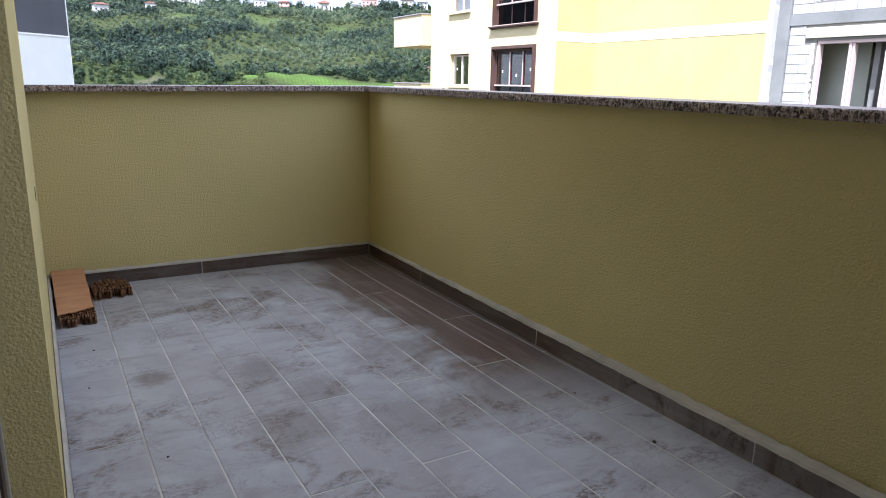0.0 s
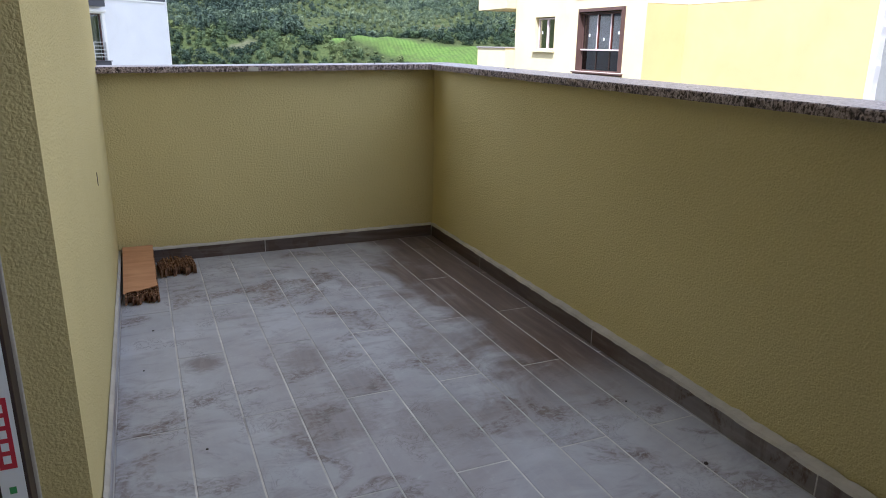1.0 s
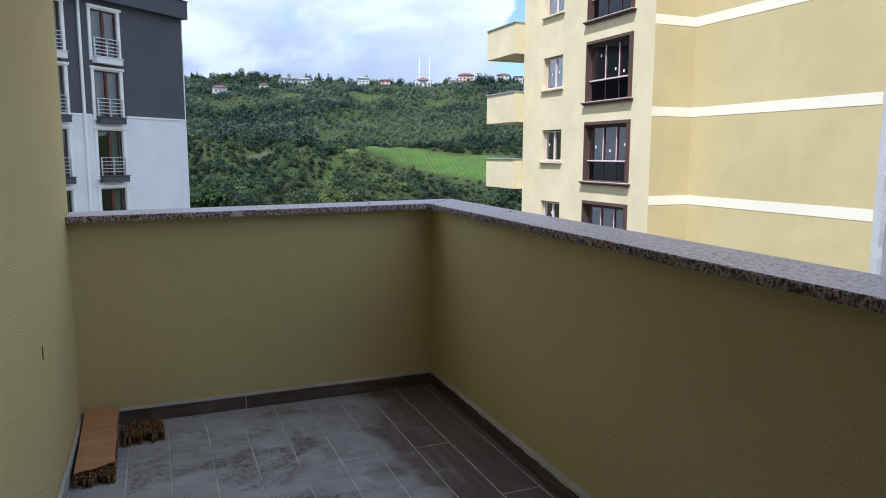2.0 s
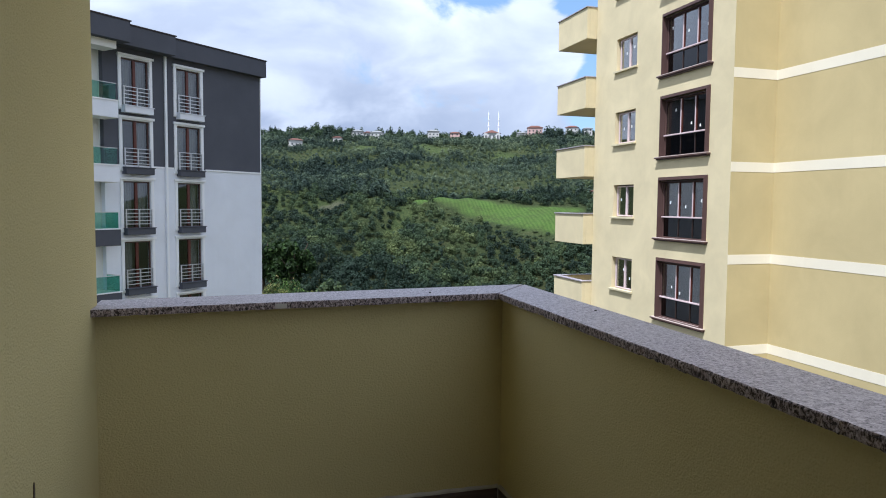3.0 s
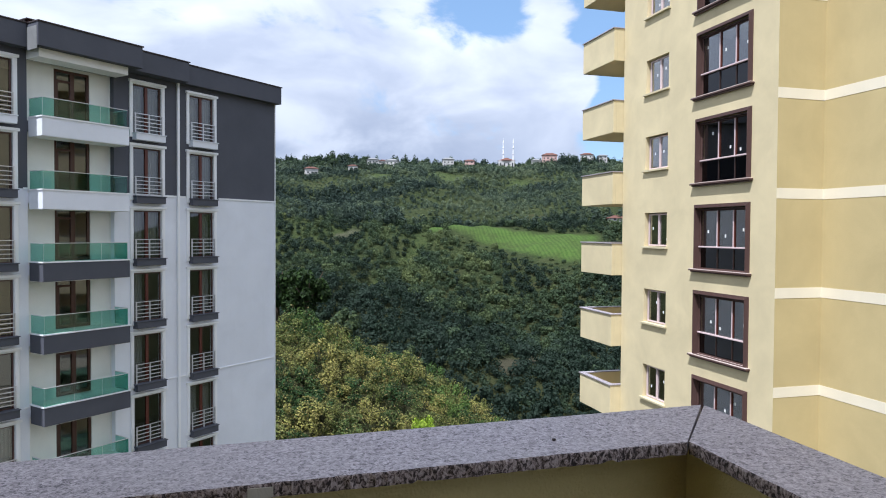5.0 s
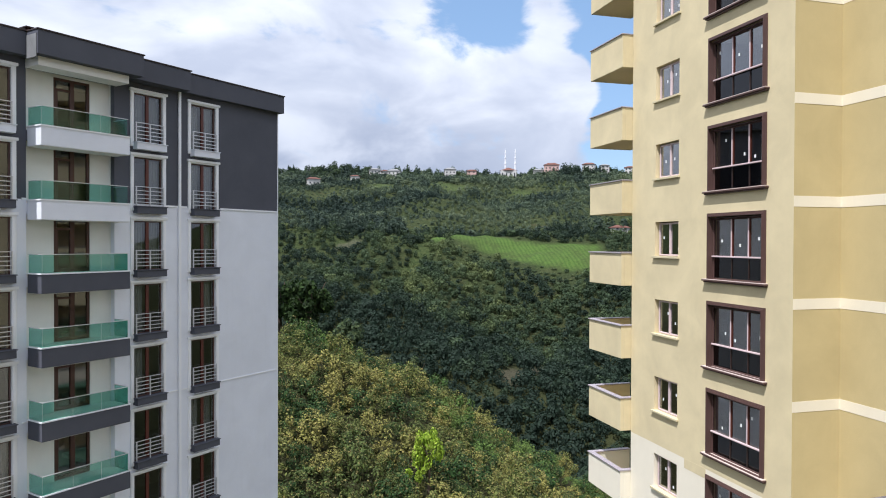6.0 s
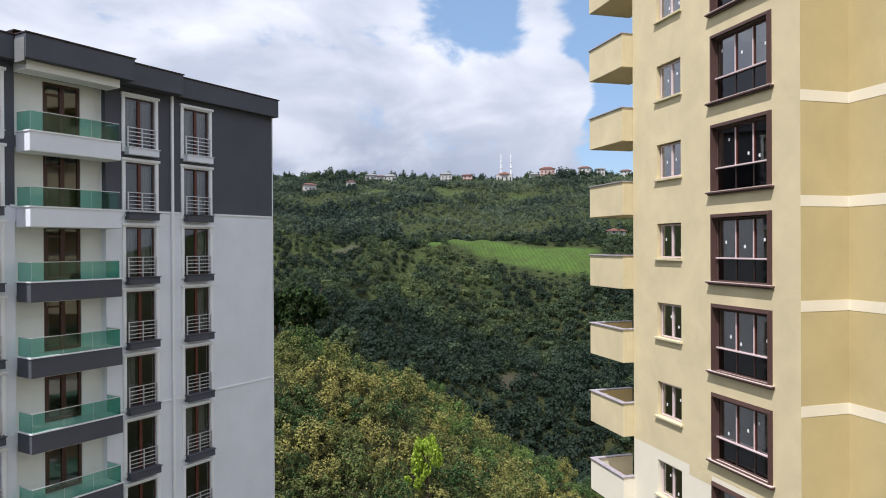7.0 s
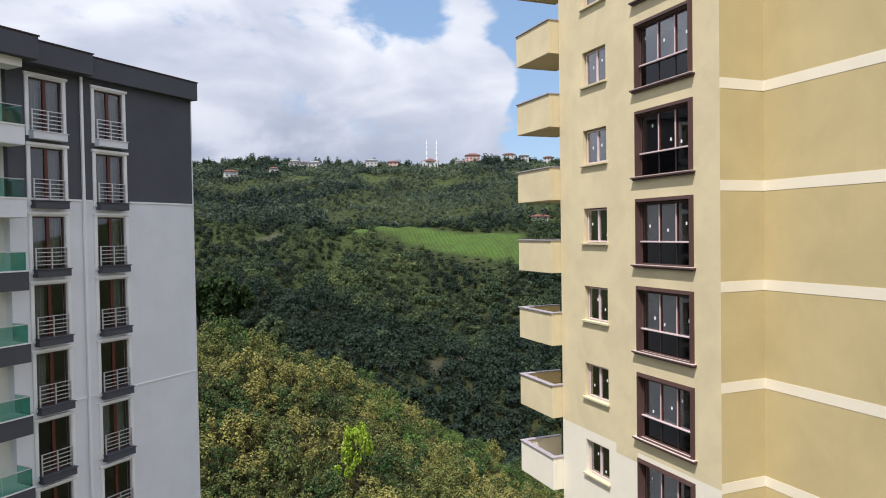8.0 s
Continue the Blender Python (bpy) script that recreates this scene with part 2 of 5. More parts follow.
# dusty wood-look porcelain planks
def plank_material(name, dust, tone=1.0, grainwise=(14.0, 1.3, 1.0)):
    m = material(name, (0.4, 0.37, 0.35), 0.62)
    k = Nodes(m)
    oi = k.add("ShaderNodeObjectInfo")
    off = k.add("ShaderNodeVectorMath", operation="ADD")
    cmb = k.add("ShaderNodeCombineXYZ")
    mul = k.add("ShaderNodeMath", operation="MULTIPLY")
    mul.inputs[1].default_value = 7.3
    k.link(oi.outputs["Random"], mul.inputs[0])
    k.link(mul.outputs[0], cmb.inputs["Y"])
    k.link(mul.outputs[0], cmb.inputs["Z"])
    k.link(k.world(), off.inputs[0])
    k.link(cmb.outputs[0], off.inputs[1])
    stretch = k.add("ShaderNodeMapping")
    stretch.inputs["Scale"].default_value = grainwise
    k.link(off.outputs[0], stretch.inputs["Vector"])
    grain = k.noise(stretch.outputs[0], 2.2, 6.0, 0.62, 0.5)
    wood = k.ramp(grain, (0.3, (0.070 * tone, 0.043 * tone, 0.036 * tone)), (0.52, (0.145 * tone, 0.094 * tone, 0.076 * tone)), (0.72, (0.25 * tone, 0.21 * tone, 0.19 * tone)))
    wood = k.mix(k.grey(oi.outputs["Random"], 0, 1, 0.0, 0.3), wood, (0.14, 0.12, 0.115))
    p = k.world()
    cloud = k.noise(p, 2.1, 7.0, 0.68, 1.1)
    speck = k.noise(k.world((1.0, 1.35, 1.0)), 24.0, 7.0, 0.74, 1.6)
    patch = k.noise(k.world((1.0, 1.35, 1.0)), 2.9, 5.0, 0.6, 0.9)
    drag = k.noise(k.world((2.0, 7.0, 1.0)), 2.2, 5.0, 0.6, 0.7)
    film = k.grey(cloud, 0.30, 0.66, dust * 0.72, min(1, dust * 1.1))
    gate = k.add("ShaderNodeMath", operation="MULTIPLY", use_clamp=True)
    k.link(k.grey(patch, 0.53, 0.64, 0.0, 1.0), gate.inputs[0])
    k.link(k.grey(speck, 0.44, 0.56, 0.12, 0.80), gate.inputs[1])
    streaks = k.grey(drag, 0.54, 0.74, 0.0, 0.34)
    both = k.add("ShaderNodeMath", operation="MAXIMUM", use_clamp=True)
    k.link(gate.outputs[0], both.inputs[0])
    k.link(streaks, both.inputs[1])
    worn = both.outputs[0]
    cover = k.add("ShaderNodeMath", operation="SUBTRACT", use_clamp=True)
    k.link(film, cover.inputs[0])
    k.link(worn, cover.inputs[1])
    # swept clean towards the long parapet, where rain runs along the foot of the wall
    sep = k.add("ShaderNodeSeparateXYZ")
    k.link(p, sep.inputs[0])
    wob = k.add("ShaderNodeMath", operation="MULTIPLY_ADD")
    k.link(k.noise(p, 3.1, 5.0, 0.6, 1.0), wob.inputs[0])
    wob.inputs[1].default_value = 1.2
    k.link(sep.outputs["X"], wob.inputs[2])
    run = k.grey(wob.outputs[0], -0.02, 0.24, 1.0, 0.06)
    near = k.grey(sep.outputs["Y"], -2.3, -1.75, 1.0, 0.0)
    keep = k.add("ShaderNodeMath", operation="MAXIMUM")
    k.link(run, keep.inputs[0])
    k.link(near, keep.inputs[1])
    # spilt and trodden patches where the dust has been rubbed off
    ragged = k.noise(k.world((1.0, 1.6, 1.0)), 13.0, 6.0, 0.7, 1.4)
    clean = keep.outputs[0]
    for cx, cy, size, amount in ((-1.46, -1.36, 0.085, 0.7), (-0.15, -1.72, 0.24, 0.8), (-0.60, -1.52, 0.20, 0.35), (-1.10, -1.46, 0.13, 0.45), (-0.98, -1.72, 0.14, 0.4), (-1.15, -1.95, 0.20, 0.4), (-0.80, -2.05, 0.22, 0.35)):
        away = k.add("ShaderNodeVectorMath", operation="DISTANCE")
        k.link(p, away.inputs[0])
        away.inputs[1].default_value = (cx, cy, 0.0)
        rim = k.add("ShaderNodeMath", operation="MULTIPLY_ADD")
        k.link(ragged, rim.inputs[0])
        rim.inputs[1].default_value = size * 1.5
        k.link(away.outputs["Value"], rim.inputs[2])
        rubbed = k.add("ShaderNodeMath", operation="MULTIPLY")
        k.link(clean, rubbed.inputs[0])
        k.link(k.grey(rim.outputs[0], size * 1.2, size * 1.75, 1.0 - amount, 1.0), rubbed.inputs[1])
        clean = rubbed.outputs[0]
    fin = k.add("ShaderNodeMath", operation="MULTIPLY", use_clamp=True)
    k.link(cover.outputs[0], fin.inputs[0])
    k.link(clean, fin.inputs[1])
    wood = k.mix(0.15, wood, (0.18, 0.15, 0.15)) if dust > 0.8 else wood
    dustc = k.ramp(k.noise(p, 9.0, 5.0, 0.6), (0.3, (0.385, 0.395, 0.43)), (0.7, (0.44, 0.45, 0.485)))
    dustc = k.mix(k.grey(k.noise(p, 1.15, 4.0, 0.55, 0.5), 0.42, 0.66, 0.0, 0.55), dustc, (0.325, 0.30, 0.31))
    # thin curved scrapes and tread marks in the dust
    mark = k.noise(p, 15.0, 5.0, 0.6, 2.2)
    off_mid = k.add("ShaderNodeMath", operation="SUBTRACT")
    k.link(mark, off_mid.inputs[0])
    off_mid.inputs[1].default_value = 0.5
    size = k.add("ShaderNodeMath", operation="ABSOLUTE")
    k.link(off_mid.outputs[0], size.inputs[0])
    scrape = k.add("ShaderNodeMath", operation="MULTIPLY", use_clamp=True)
    k.link(k.grey(size.outputs[0], 0.004, 0.03, 0.6, 0.0), scrape.inputs[0])
    k.link(k.grey(k.noise(p, 3.7, 4.0, 0.6, 0.6), 0.53, 0.63, 0.0, 1.0), scrape.inputs[1])
    dustc = k.mix(scrape.outputs[0], dustc, (0.17, 0.148, 0.148))
    dustc = k.mix(k.grey(mark, 0.6, 0.72, 0.0, 0.35), dustc, (0.52, 0.515, 0.54))
    k.colour(k.mix(fin.outputs[0], wood, dustc))
    k.roughness(k.grey(fin.outputs[0], 0, 1, 0.42, 0.85))
    k.bump(grain, 0.25, 0.0015)
    return m


M_PLANK = plank_material("dusty_plank_tile", 0.88, 0.8)
M_SKIRT = plank_material("skirting_tile", 0.07, 0.56, (1.3, 1.3, 14.0))
M_SKIRTG = plank_material("grimy_skirting_tile", 0.36, 0.75, (1.3, 1.3, 14.0))
M_SKIRTD = plank_material("dusty_skirting_tile", 0.95, 1.0, (1.3, 1.3, 14.0))
M_GROUT = stucco("cement_grout", (0.56, 0.54, 0.52), 60.0, 0.003, 0.5, 4.0)
M_BEAD = stucco("smeared_mortar", (0.46, 0.43, 0.38), 50.0, 0.004, 0.25, 6.0)

M_CARD = material("cardboard", (0.50, 0.255, 0.13), 0.85)
k = Nodes(M_CARD)
k.colour(k.ramp(k.noise(k.world((2, 9, 2)), 4.0, 5), (0.3, (0.43, 0.21, 0.105)), (0.7, (0.56, 0.30, 0.155))))
M_CARDE = material("torn_cardboard_core", (0.17, 0.085, 0.045), 0.95)
k = Nodes(M_CARDE)
k.colour(k.ramp(k.noise(k.world(), 60.0, 4), (0.35, (0.095, 0.045, 0.026)), (0.65, (0.36, 0.195, 0.105))))

M_FILMW = material("white_protective_film", (0.80, 0.83, 0.87), 0.4)
M_FILMR = material("red_film_print", (0.52, 0.025, 0.05), 0.45)
M_FILMG = material("green_film_print", (0.05, 0.30, 0.10), 0.45)
M_DOORD = material("dark_door_profile", (0.035, 0.022, 0.02), 0.4)
M_BLOCK = stucco("aerated_block", (0.50, 0.495, 0.505), 24.0, 0.006, 0.12, 1.5)
M_CONC = stucco("raw_concrete", (0.27, 0.275, 0.28), 30.0, 0.006, 0.25, 0.9)
M_JOINT = stucco("block_joint", (0.24, 0.235, 0.23), 30.0, 0.006, 0.2)


# ---- building blocks ----
def quadbox(bm, x0, x1, y0, y1, z0, z1):
    v = [bm.verts.new((x, y, z)) for z in (z0, z1) for y in (y0, y1) for x in (x0, x1)]
    for f in ((0, 2, 3, 1), (4, 5, 7, 6), (0, 1, 5, 4), (2, 6, 7, 3), (0, 4, 6, 2), (1, 3, 7, 5)):
        bm.faces.new([v[i] for i in f])
    return v


def mesh_of(name, boxes, mat, bevel=0.0):
    """One mesh out of boxes (x0, x1, y0, y1, z0, z1)."""
    bm = bmesh.new()
    for b in boxes:
        quadbox(bm, *b)
    if bevel:
        bmesh.ops.bevel(bm, geom=bm.edges[:], offset=bevel, segments=2, profile=0.6, affect="EDGES")
    me = bpy.data.meshes.new(name)
    bm.to_mesh(me)
    bm.free()
    me.materials.append(mat)
    return me


def part(name, data, parent=None, at=(0, 0, 0), label=""):
    ob = new(name, data)
    ob.location = at
    if parent is not None:
        ob.parent = parent
    return tagged(ob, label)


def thing(name, at, label, category, group="", kind="", rz=0.0):
    ob = new(name)
    ob.location = at
    ob.rotation_euler = (0, 0, radians(rz))
    ob.empty_display_size = 0.2
    return tagged(ob, label, category, group, kind)


def fb(s0, s1, o0, o1, z0, z1):
    """A box on a facade: s along it, o out of it, z up."""
    return (s0, s1, -o1, -o0, z0, z1)


def ring_mesh(name, s0, s1, z0, z1, profile, mat):
    """A closed frame swept round an opening; profile: points of (inset from the outer edge, depth out of the facade)."""
    bm = bmesh.new()
    loops = [[bm.verts.new(q) for q in ((s0 + i, -o, z0 + i), (s1 - i, -o, z0 + i), (s1 - i, -o, z1 - i), (s0 + i, -o, z1 - i))] for i, o in profile]
    for a, b in zip(loops, loops[1:] + loops[:1]):
        for j in range(4):
            bm.faces.new((a[j], a[(j + 1) % 4], b[(j + 1) % 4], b[j]))
    bmesh.ops.recalc_face_normals(bm, faces=bm.faces[:])
    me = bpy.data.meshes.new(name)
    bm.to_mesh(me)
    bm.free()
    me.materials.append(mat)
    return me


def wall_mesh(name, s0, s1, z0, z1, o0, o1, holes, mat):
    """A facade wall between the depths o0 and o1 with openings (s0, s1, z0, z1) right through it."""
    ss = sorted({s0, s1, *[v for h in holes for v in h[:2]]})
    zs = sorted({z0, z1, *[v for h in holes for v in h[2:]]})
    ss, zs = [v for v in ss if s0 <= v <= s1], [v for v in zs if z0 <= v <= z1]
    n, m = len(ss) - 1, len(zs) - 1

    def solid(i, j):
        if not (0 <= i < n and 0 <= j < m):
            return False
        a, b = (ss[i] + ss[i + 1]) / 2, (zs[j] + zs[j + 1]) / 2
        return not any(h[0] < a < h[1] and h[2] < b < h[3] for h in holes)

    bm = bmesh.new()
    made = {}

    def v(i, j, o):
        key = (i, j, o)
        if key not in made:
            made[key] = bm.verts.new((ss[i], -o, zs[j]))
        return made[key]

    for i in range(n):
        for j in range(m):
            if not solid(i, j):
                continue
            bm.faces.new((v(i, j, o1), v(i + 1, j, o1), v(i + 1, j + 1, o1), v(i, j + 1, o1)))
            bm.faces.new((v(i, j, o0), v(i, j + 1, o0), v(i + 1, j + 1, o0), v(i + 1, j, o0)))
            if not solid(i - 1, j):
                bm.faces.new((v(i, j, o1), v(i, j + 1, o1), v(i, j + 1, o0), v(i, j, o0)))
            if not solid(i + 1, j):
                bm.faces.new((v(i + 1, j, o0), v(i + 1, j + 1, o0), v(i + 1, j + 1, o1), v(i + 1, j, o1)))
            if not solid(i, j - 1):
                bm.faces.new((v(i, j, o0), v(i + 1, j, o0), v(i + 1, j, o1), v(i, j, o1)))
            if not solid(i, j + 1):
                bm.faces.new((v(i, j + 1, o1), v(i + 1, j + 1, o1), v(i + 1, j + 1, o0), v(i, j + 1, o0)))
    me = bpy.data.meshes.new(name)
    bm.to_mesh(me)
    bm.free()
    me.materials.append(mat)
    return me

# ---- the balcony ----
FLOOR_END = -4.9
WEST = -1.755
DOOR = (-4.3, -2.36)


def setting(name, boxes, mat, label, category, bevel=0.0):
    ob = new(name, mesh_of(name, boxes, mat, bevel))
    return tagged(ob, label, category, kind="structure")


setting("wall_north", [(WEST, 0.14, 0.0, 0.14, -0.2, 0.99)], M_RENDER,
        "yellow rough-rendered parapet wall across the balcony's end", "parapet wall")
setting("wall_east", [(0.0, 0.14, FLOOR_END, 0.0, -0.2, 0.99)], M_RENDER,
        "yellow rough-rendered long parapet wall of the balcony", "parapet wall")
setting("wall_south", [(WEST, 0.14, FLOOR_END - 0.14, FLOOR_END, -0.2, 2.72)], M_RENDER,
        "yellow rendered wall closing the balcony behind the door", "wall")
# unseen overhead slab, sized to hold back sky light on the balcony
setting("ceiling", [(WEST, -0.38, FLOOR_END - 0.14, 0.05, 2.75, 2.9)], M_SOFFIT,
        "unseen sand painted slab added overhead to dim the balcony", "ceiling")
# house wall with the door opening, and the storeys above and below it
HW = (-2.0, WEST)
setting("wall_west", [(*HW, DOOR[1], 0.05, -0.2, 2.87), (*HW, DOOR[0], DOOR[1], 2.25, 2.87), (*HW, -14.0, DOOR[0], -0.2, 2.87)],
        M_RENDER, "yellow rough-rendered house wall beside the balcony door", "wall")
setting("wall_house", [(*HW, -14.0, 0.05, 2.87, 16.0), (*HW, -14.0, 0.05, -29.0, -0.2), (-12.0, -2.0, -0.2, 0.05, -29.0, 16.0),
                       (-12.0, -2.0, -14.0, -13.8, -29.0, 16.0), (-12.2, -12.0, -14.0, 0.05, -29.0, 16.0), (-12.0, -2.0, -13.8, -0.2, 15.8, 16.0)],
        M_SAND, "sand painted outer walls of the home building", "wall")
setting("room_shell", [(-7.0, -2.0, -6.5, -0.4, -0.2, -0.01), (-7.0, -2.0, -6.5, -0.4, 2.6, 2.75), (-7.2, -7.0, -6.5, -0.4, -0.2, 2.75),
                       (-7.0, -2.0, -0.4, -0.25, -0.2, 2.75), (-7.0, -2.0, -6.65, -6.5, -0.2, 2.75)],
        M_WHITE, "white walls of the room behind the balcony door", "wall")


def coping(name, outline, inner):
    """A granite slab with polished top and a sawn edge chipped along one side, from corner number inner to the next."""
    rnd = random.Random(name)
    pts = []
    for i, p in enumerate(outline):
        pts.append((p[0], p[1], 0.0))
        if i == inner:
            a, b = Vector(p), Vector(outline[(i + 1) % len(outline)])
            n, side = int((b - a).length / 0.013), (b - a).normalized().orthogonal()
            for j in range(1, n):
                q = a.lerp(b, j / n) + side * rnd.uniform(-0.0022, 0.0022)
                pts.append((q.x, q.y, rnd.uniform(0.0, 0.004) if rnd.random() < 0.8 else 0.008))
    bm = bmesh.new()
    low = [bm.verts.new((x, y, 0.99 + 0.7 * c)) for x, y, c in pts]
    mid = [bm.verts.new((x, y, 1.018 - c)) for x, y, c in pts]
    cx, cy = sum(p[0] for p in outline) / 4, sum(p[1] for p in outline) / 4
    high = [bm.verts.new((x + (0.003 if c else 0.0) * (1 if cx > x else -1), y + (0.003 if c else 0.0) * (1 if cy > y else -1), 1.02)) for x, y, c in pts]
    n = len(pts)
    bm.faces.new(low[::-1])
    bm.faces.new(high)
    for u, w in ((low, mid), (mid, high)):
        for i in range(n):
            bm.faces.new((u[i], u[(i + 1) % n], w[(i + 1) % n], w[i]))
    bmesh.ops.recalc_face_normals(bm, faces=bm.faces[:])
    for f in bm.faces:
        f.material_index = 0 if f.normal.z > 0.9 or (abs(f.normal.x) > 0.55 and abs(f.normal.y) > 0.55) else 1
    me = bpy.data.meshes.new(name)
    bm.to_mesh(me)
    bm.free()
    me.materials.append(M_GRAN)
    me.materials.append(M_GRANE)
    ob = new(name, me)
    return tagged(ob, "speckled grey granite coping with a dark sawn edge", "coping", "copings on the parapet", "structure")


IN_N, IN_E, OUT = -0.09, -0.048, 0.2
coping("coping_north", [(-1.752, IN_N), (IN_E, IN_N), (OUT, OUT), (-1.752, OUT)], 0)
coping("coping_east", [(IN_E, IN_N + 0.012), (IN_E, FLOOR_END), (OUT, FLOOR_END), (OUT, OUT + 0.012)], 0)
# a lump of pale mortar left on the coping's edge
setting("mortar_patch", [(-1.055, -1.005, IN_N - 0.003, IN_N, 0.982, 1.003)], M_BEAD, "pale mortar smear on the granite edge", "mortar", 0.001)

# the long parapet stands half a degree out of square; the copings are laid out of level
bpy.data.objects["wall_east"].rotation_euler = (radians(0.4), 0, radians(-0.5))
bpy.data.objects["coping_east"].rotation_euler = (radians(0.4), 0, radians(-0.65))
bpy.data.objects["coping_east"].location = (0, 0.0, -0.0014)
bpy.data.objects["coping_north"].rotation_euler = (0, radians(-0.6), 0)

# floor bed; planks and skirting tiles lie on it
floor = setting("floor", [(WEST, 0.0, FLOOR_END, 0.0, -0.2, -0.0016)], M_GROUT, "dusty grey-brown wood-look plank tile floor with pale joints", "floor")
base_n = setting("baseboard_north", [(WEST, -0.0, -0.0108, 0.0, 0.0, 0.067)], M_GROUT, "brown tile skirting with pale mortar along its top", "baseboard")
base_e = setting("baseboard_east", [(-0.0108, 0.02, FLOOR_END, -0.0108, 0.0, 0.067)], M_GROUT, "brown tile skirting with pale mortar along its top", "baseboard")
base_e.rotation_euler = (0, 0, radians(-0.95))
base_w = setting("baseboard_west", [(WEST, WEST + 0.002, DOOR[1], -0.002, 0.0, 0.067)], M_GROUT, "dust-whitened tile skirting below the house wall", "baseboard")


def bead(name, parent, a, b, side, w0=0.012, h=0.014):
    """A smeared line of mortar on top of a skirting, from a to b, bulging to one side."""
    rnd = random.Random(name)
    bm = bmesh.new()
    a, b, side = Vector(a), Vector(b), Vector(side)
    n = max(4, int((b - a).length / 0.03))
    rows = []
    for i in range(n + 1):
        c = a.lerp(b, i / n)
        w, t = w0 * rnd.uniform(0.9, 1.08), h * rnd.uniform(0.8, 1.2)
        rows.append([bm.verts.new(c + side * o + Vector((0, 0, z))) for o, z in ((0, -0.001), (w, -0.001), (w * 0.8, t * 0.45), (0.0005, t))])
    for r, s in zip(rows, rows[1:]):
        for i in range(4):
            bm.faces.new((r[i], r[(i + 1) % 4], s[(i + 1) % 4], s[i]))
    bm.faces.new(rows[0])
    bm.faces.new(rows[-1][::-1])
    bmesh.ops.recalc_face_normals(bm, faces=bm.faces[:])
    me = bpy.data.meshes.new(name)
    bm.to_mesh(me)
    bm.free()
    me.materials.append(M_BEAD)
    return part(name, me, parent, label="pale smeared mortar")


bead("mortar_bead", base_n, (WEST, -0.002, 0.0685), (-0.012, -0.002, 0.0685), (0, -1, 0))
bead("mortar_bead", base_e, (0.018, -0.005, 0.0685), (0.018, FLOOR_END, 0.0685), (-1, 0, 0), 0.032, 0.018)
bead("mortar_bead", base_w, (WEST + 0.002, DOOR[1], 0.0685), (WEST + 0.002, -0.01, 0.0685), (1, 0, 0))

# things left on the floor
def torn_core(name, x0, x1, y0, y1, h, seed):
    """Honeycomb packing: close ribs of zigzag paper with a ragged, torn outline."""
    rnd = random.Random(seed)
    bm = bmesh.new()
    x = x0
    while x < x1:
        e0, e1 = y0 + rnd.uniform(0, 0.045), y1 - rnd.uniform(0, 0.04)
        y, side = e0, 0
        top = h * rnd.uniform(0.72, 1.0)
        pts = []
        while y < e1:
            pts.append((x + (0.0065 if side else 0.0), y))
            y += rnd.uniform(0.009, 0.016)
            side = not side
        for (ax, ay), (bx, by) in zip(pts, pts[1:]):
            z = top * rnd.uniform(0.85, 1.0)
            v = [bm.verts.new(q) for q in ((ax, ay, 0.0), (bx, by, 0.0), (bx, by, z), (ax, ay, z), (ax + 0.003, ay, 0.0), (bx + 0.003, by, 0.0), (bx + 0.003, by, z), (ax + 0.003, ay, z))]
            for f in ((0, 3, 2, 1), (4, 5, 6, 7), (3, 7, 6, 2), (0, 1, 5, 4)):
                bm.faces.new([v[i] for i in f])
        x += 0.0095
    me = bpy.data.meshes.new(name)
    bm.to_mesh(me)
    bm.free()
    me.materials.append(M_CARDE)
    return me


def ragged_sheet(name, x0, x1, y0, y1, z0, z1, mat, seed):
    rnd = random.Random(seed)
    n = 14
    bm = bmesh.new()
    ring = [(x0, y1), (x1, y1)] + [(x1 + rnd.uniform(-0.005, 0.004), y1 + (y0 - y1) * i / 6) for i in range(1, 6)]
    ring += [(x1 + (x0 - x1) * i / n, y0 + rnd.uniform(-0.006, 0.007) + 0.05 * (1 - i / n)) for i in range(n + 1)]
    up = [bm.verts.new((x, y, z1)) for x, y in ring]
    lo = [bm.verts.new((x, y, z0)) for x, y in ring]
    bm.faces.new(up)
    bm.faces.new(lo[::-1])
    for i in range(len(ring)):
        j = (i + 1) % len(ring)
        bm.faces.new((lo[i], lo[j], up[j], up[i]))
    bmesh.ops.recalc_face_normals(bm, faces=bm.faces[:])
    me = bpy.data.meshes.new(name)
    bm.to_mesh(me)
    bm.free()
    me.materials.append(mat)
    return me


board = thing("cardboard_packing", (-1.735, -0.014, 0.056), "torn brown honeycomb cardboard board lying against the parapet foot", "packaging")
board.rotation_euler = (radians(4.7), 0, radians(0.6))
part("core", torn_core("core", 0.004, 0.14, -0.65, -0.03, 0.040, 3), board, label="torn dark honeycomb paper core")
part("sheet", ragged_sheet("sheet", 0.0, 0.145, -0.60, 0.0, 0.040, 0.044, M_CARD, 4), board, label="smooth orange-brown cardboard facing")
scrap = thing("cardboard_scrap", (-1.565, -0.31, 0.001), "torn scrap of dark honeycomb cardboard on the tiles", "packaging")
scrap.rotation_euler = (0, 0, radians(4))
part("core", torn_core("core", 0.0, 0.165, 0.0, 0.24, 0.05, 8), scrap)
part("sheet", ragged_sheet("sheet", 0.0, 0.16, 0.03, 0.24, -0.0005, 0.002, M_CARD, 9), scrap, label="brown cardboard facing below")


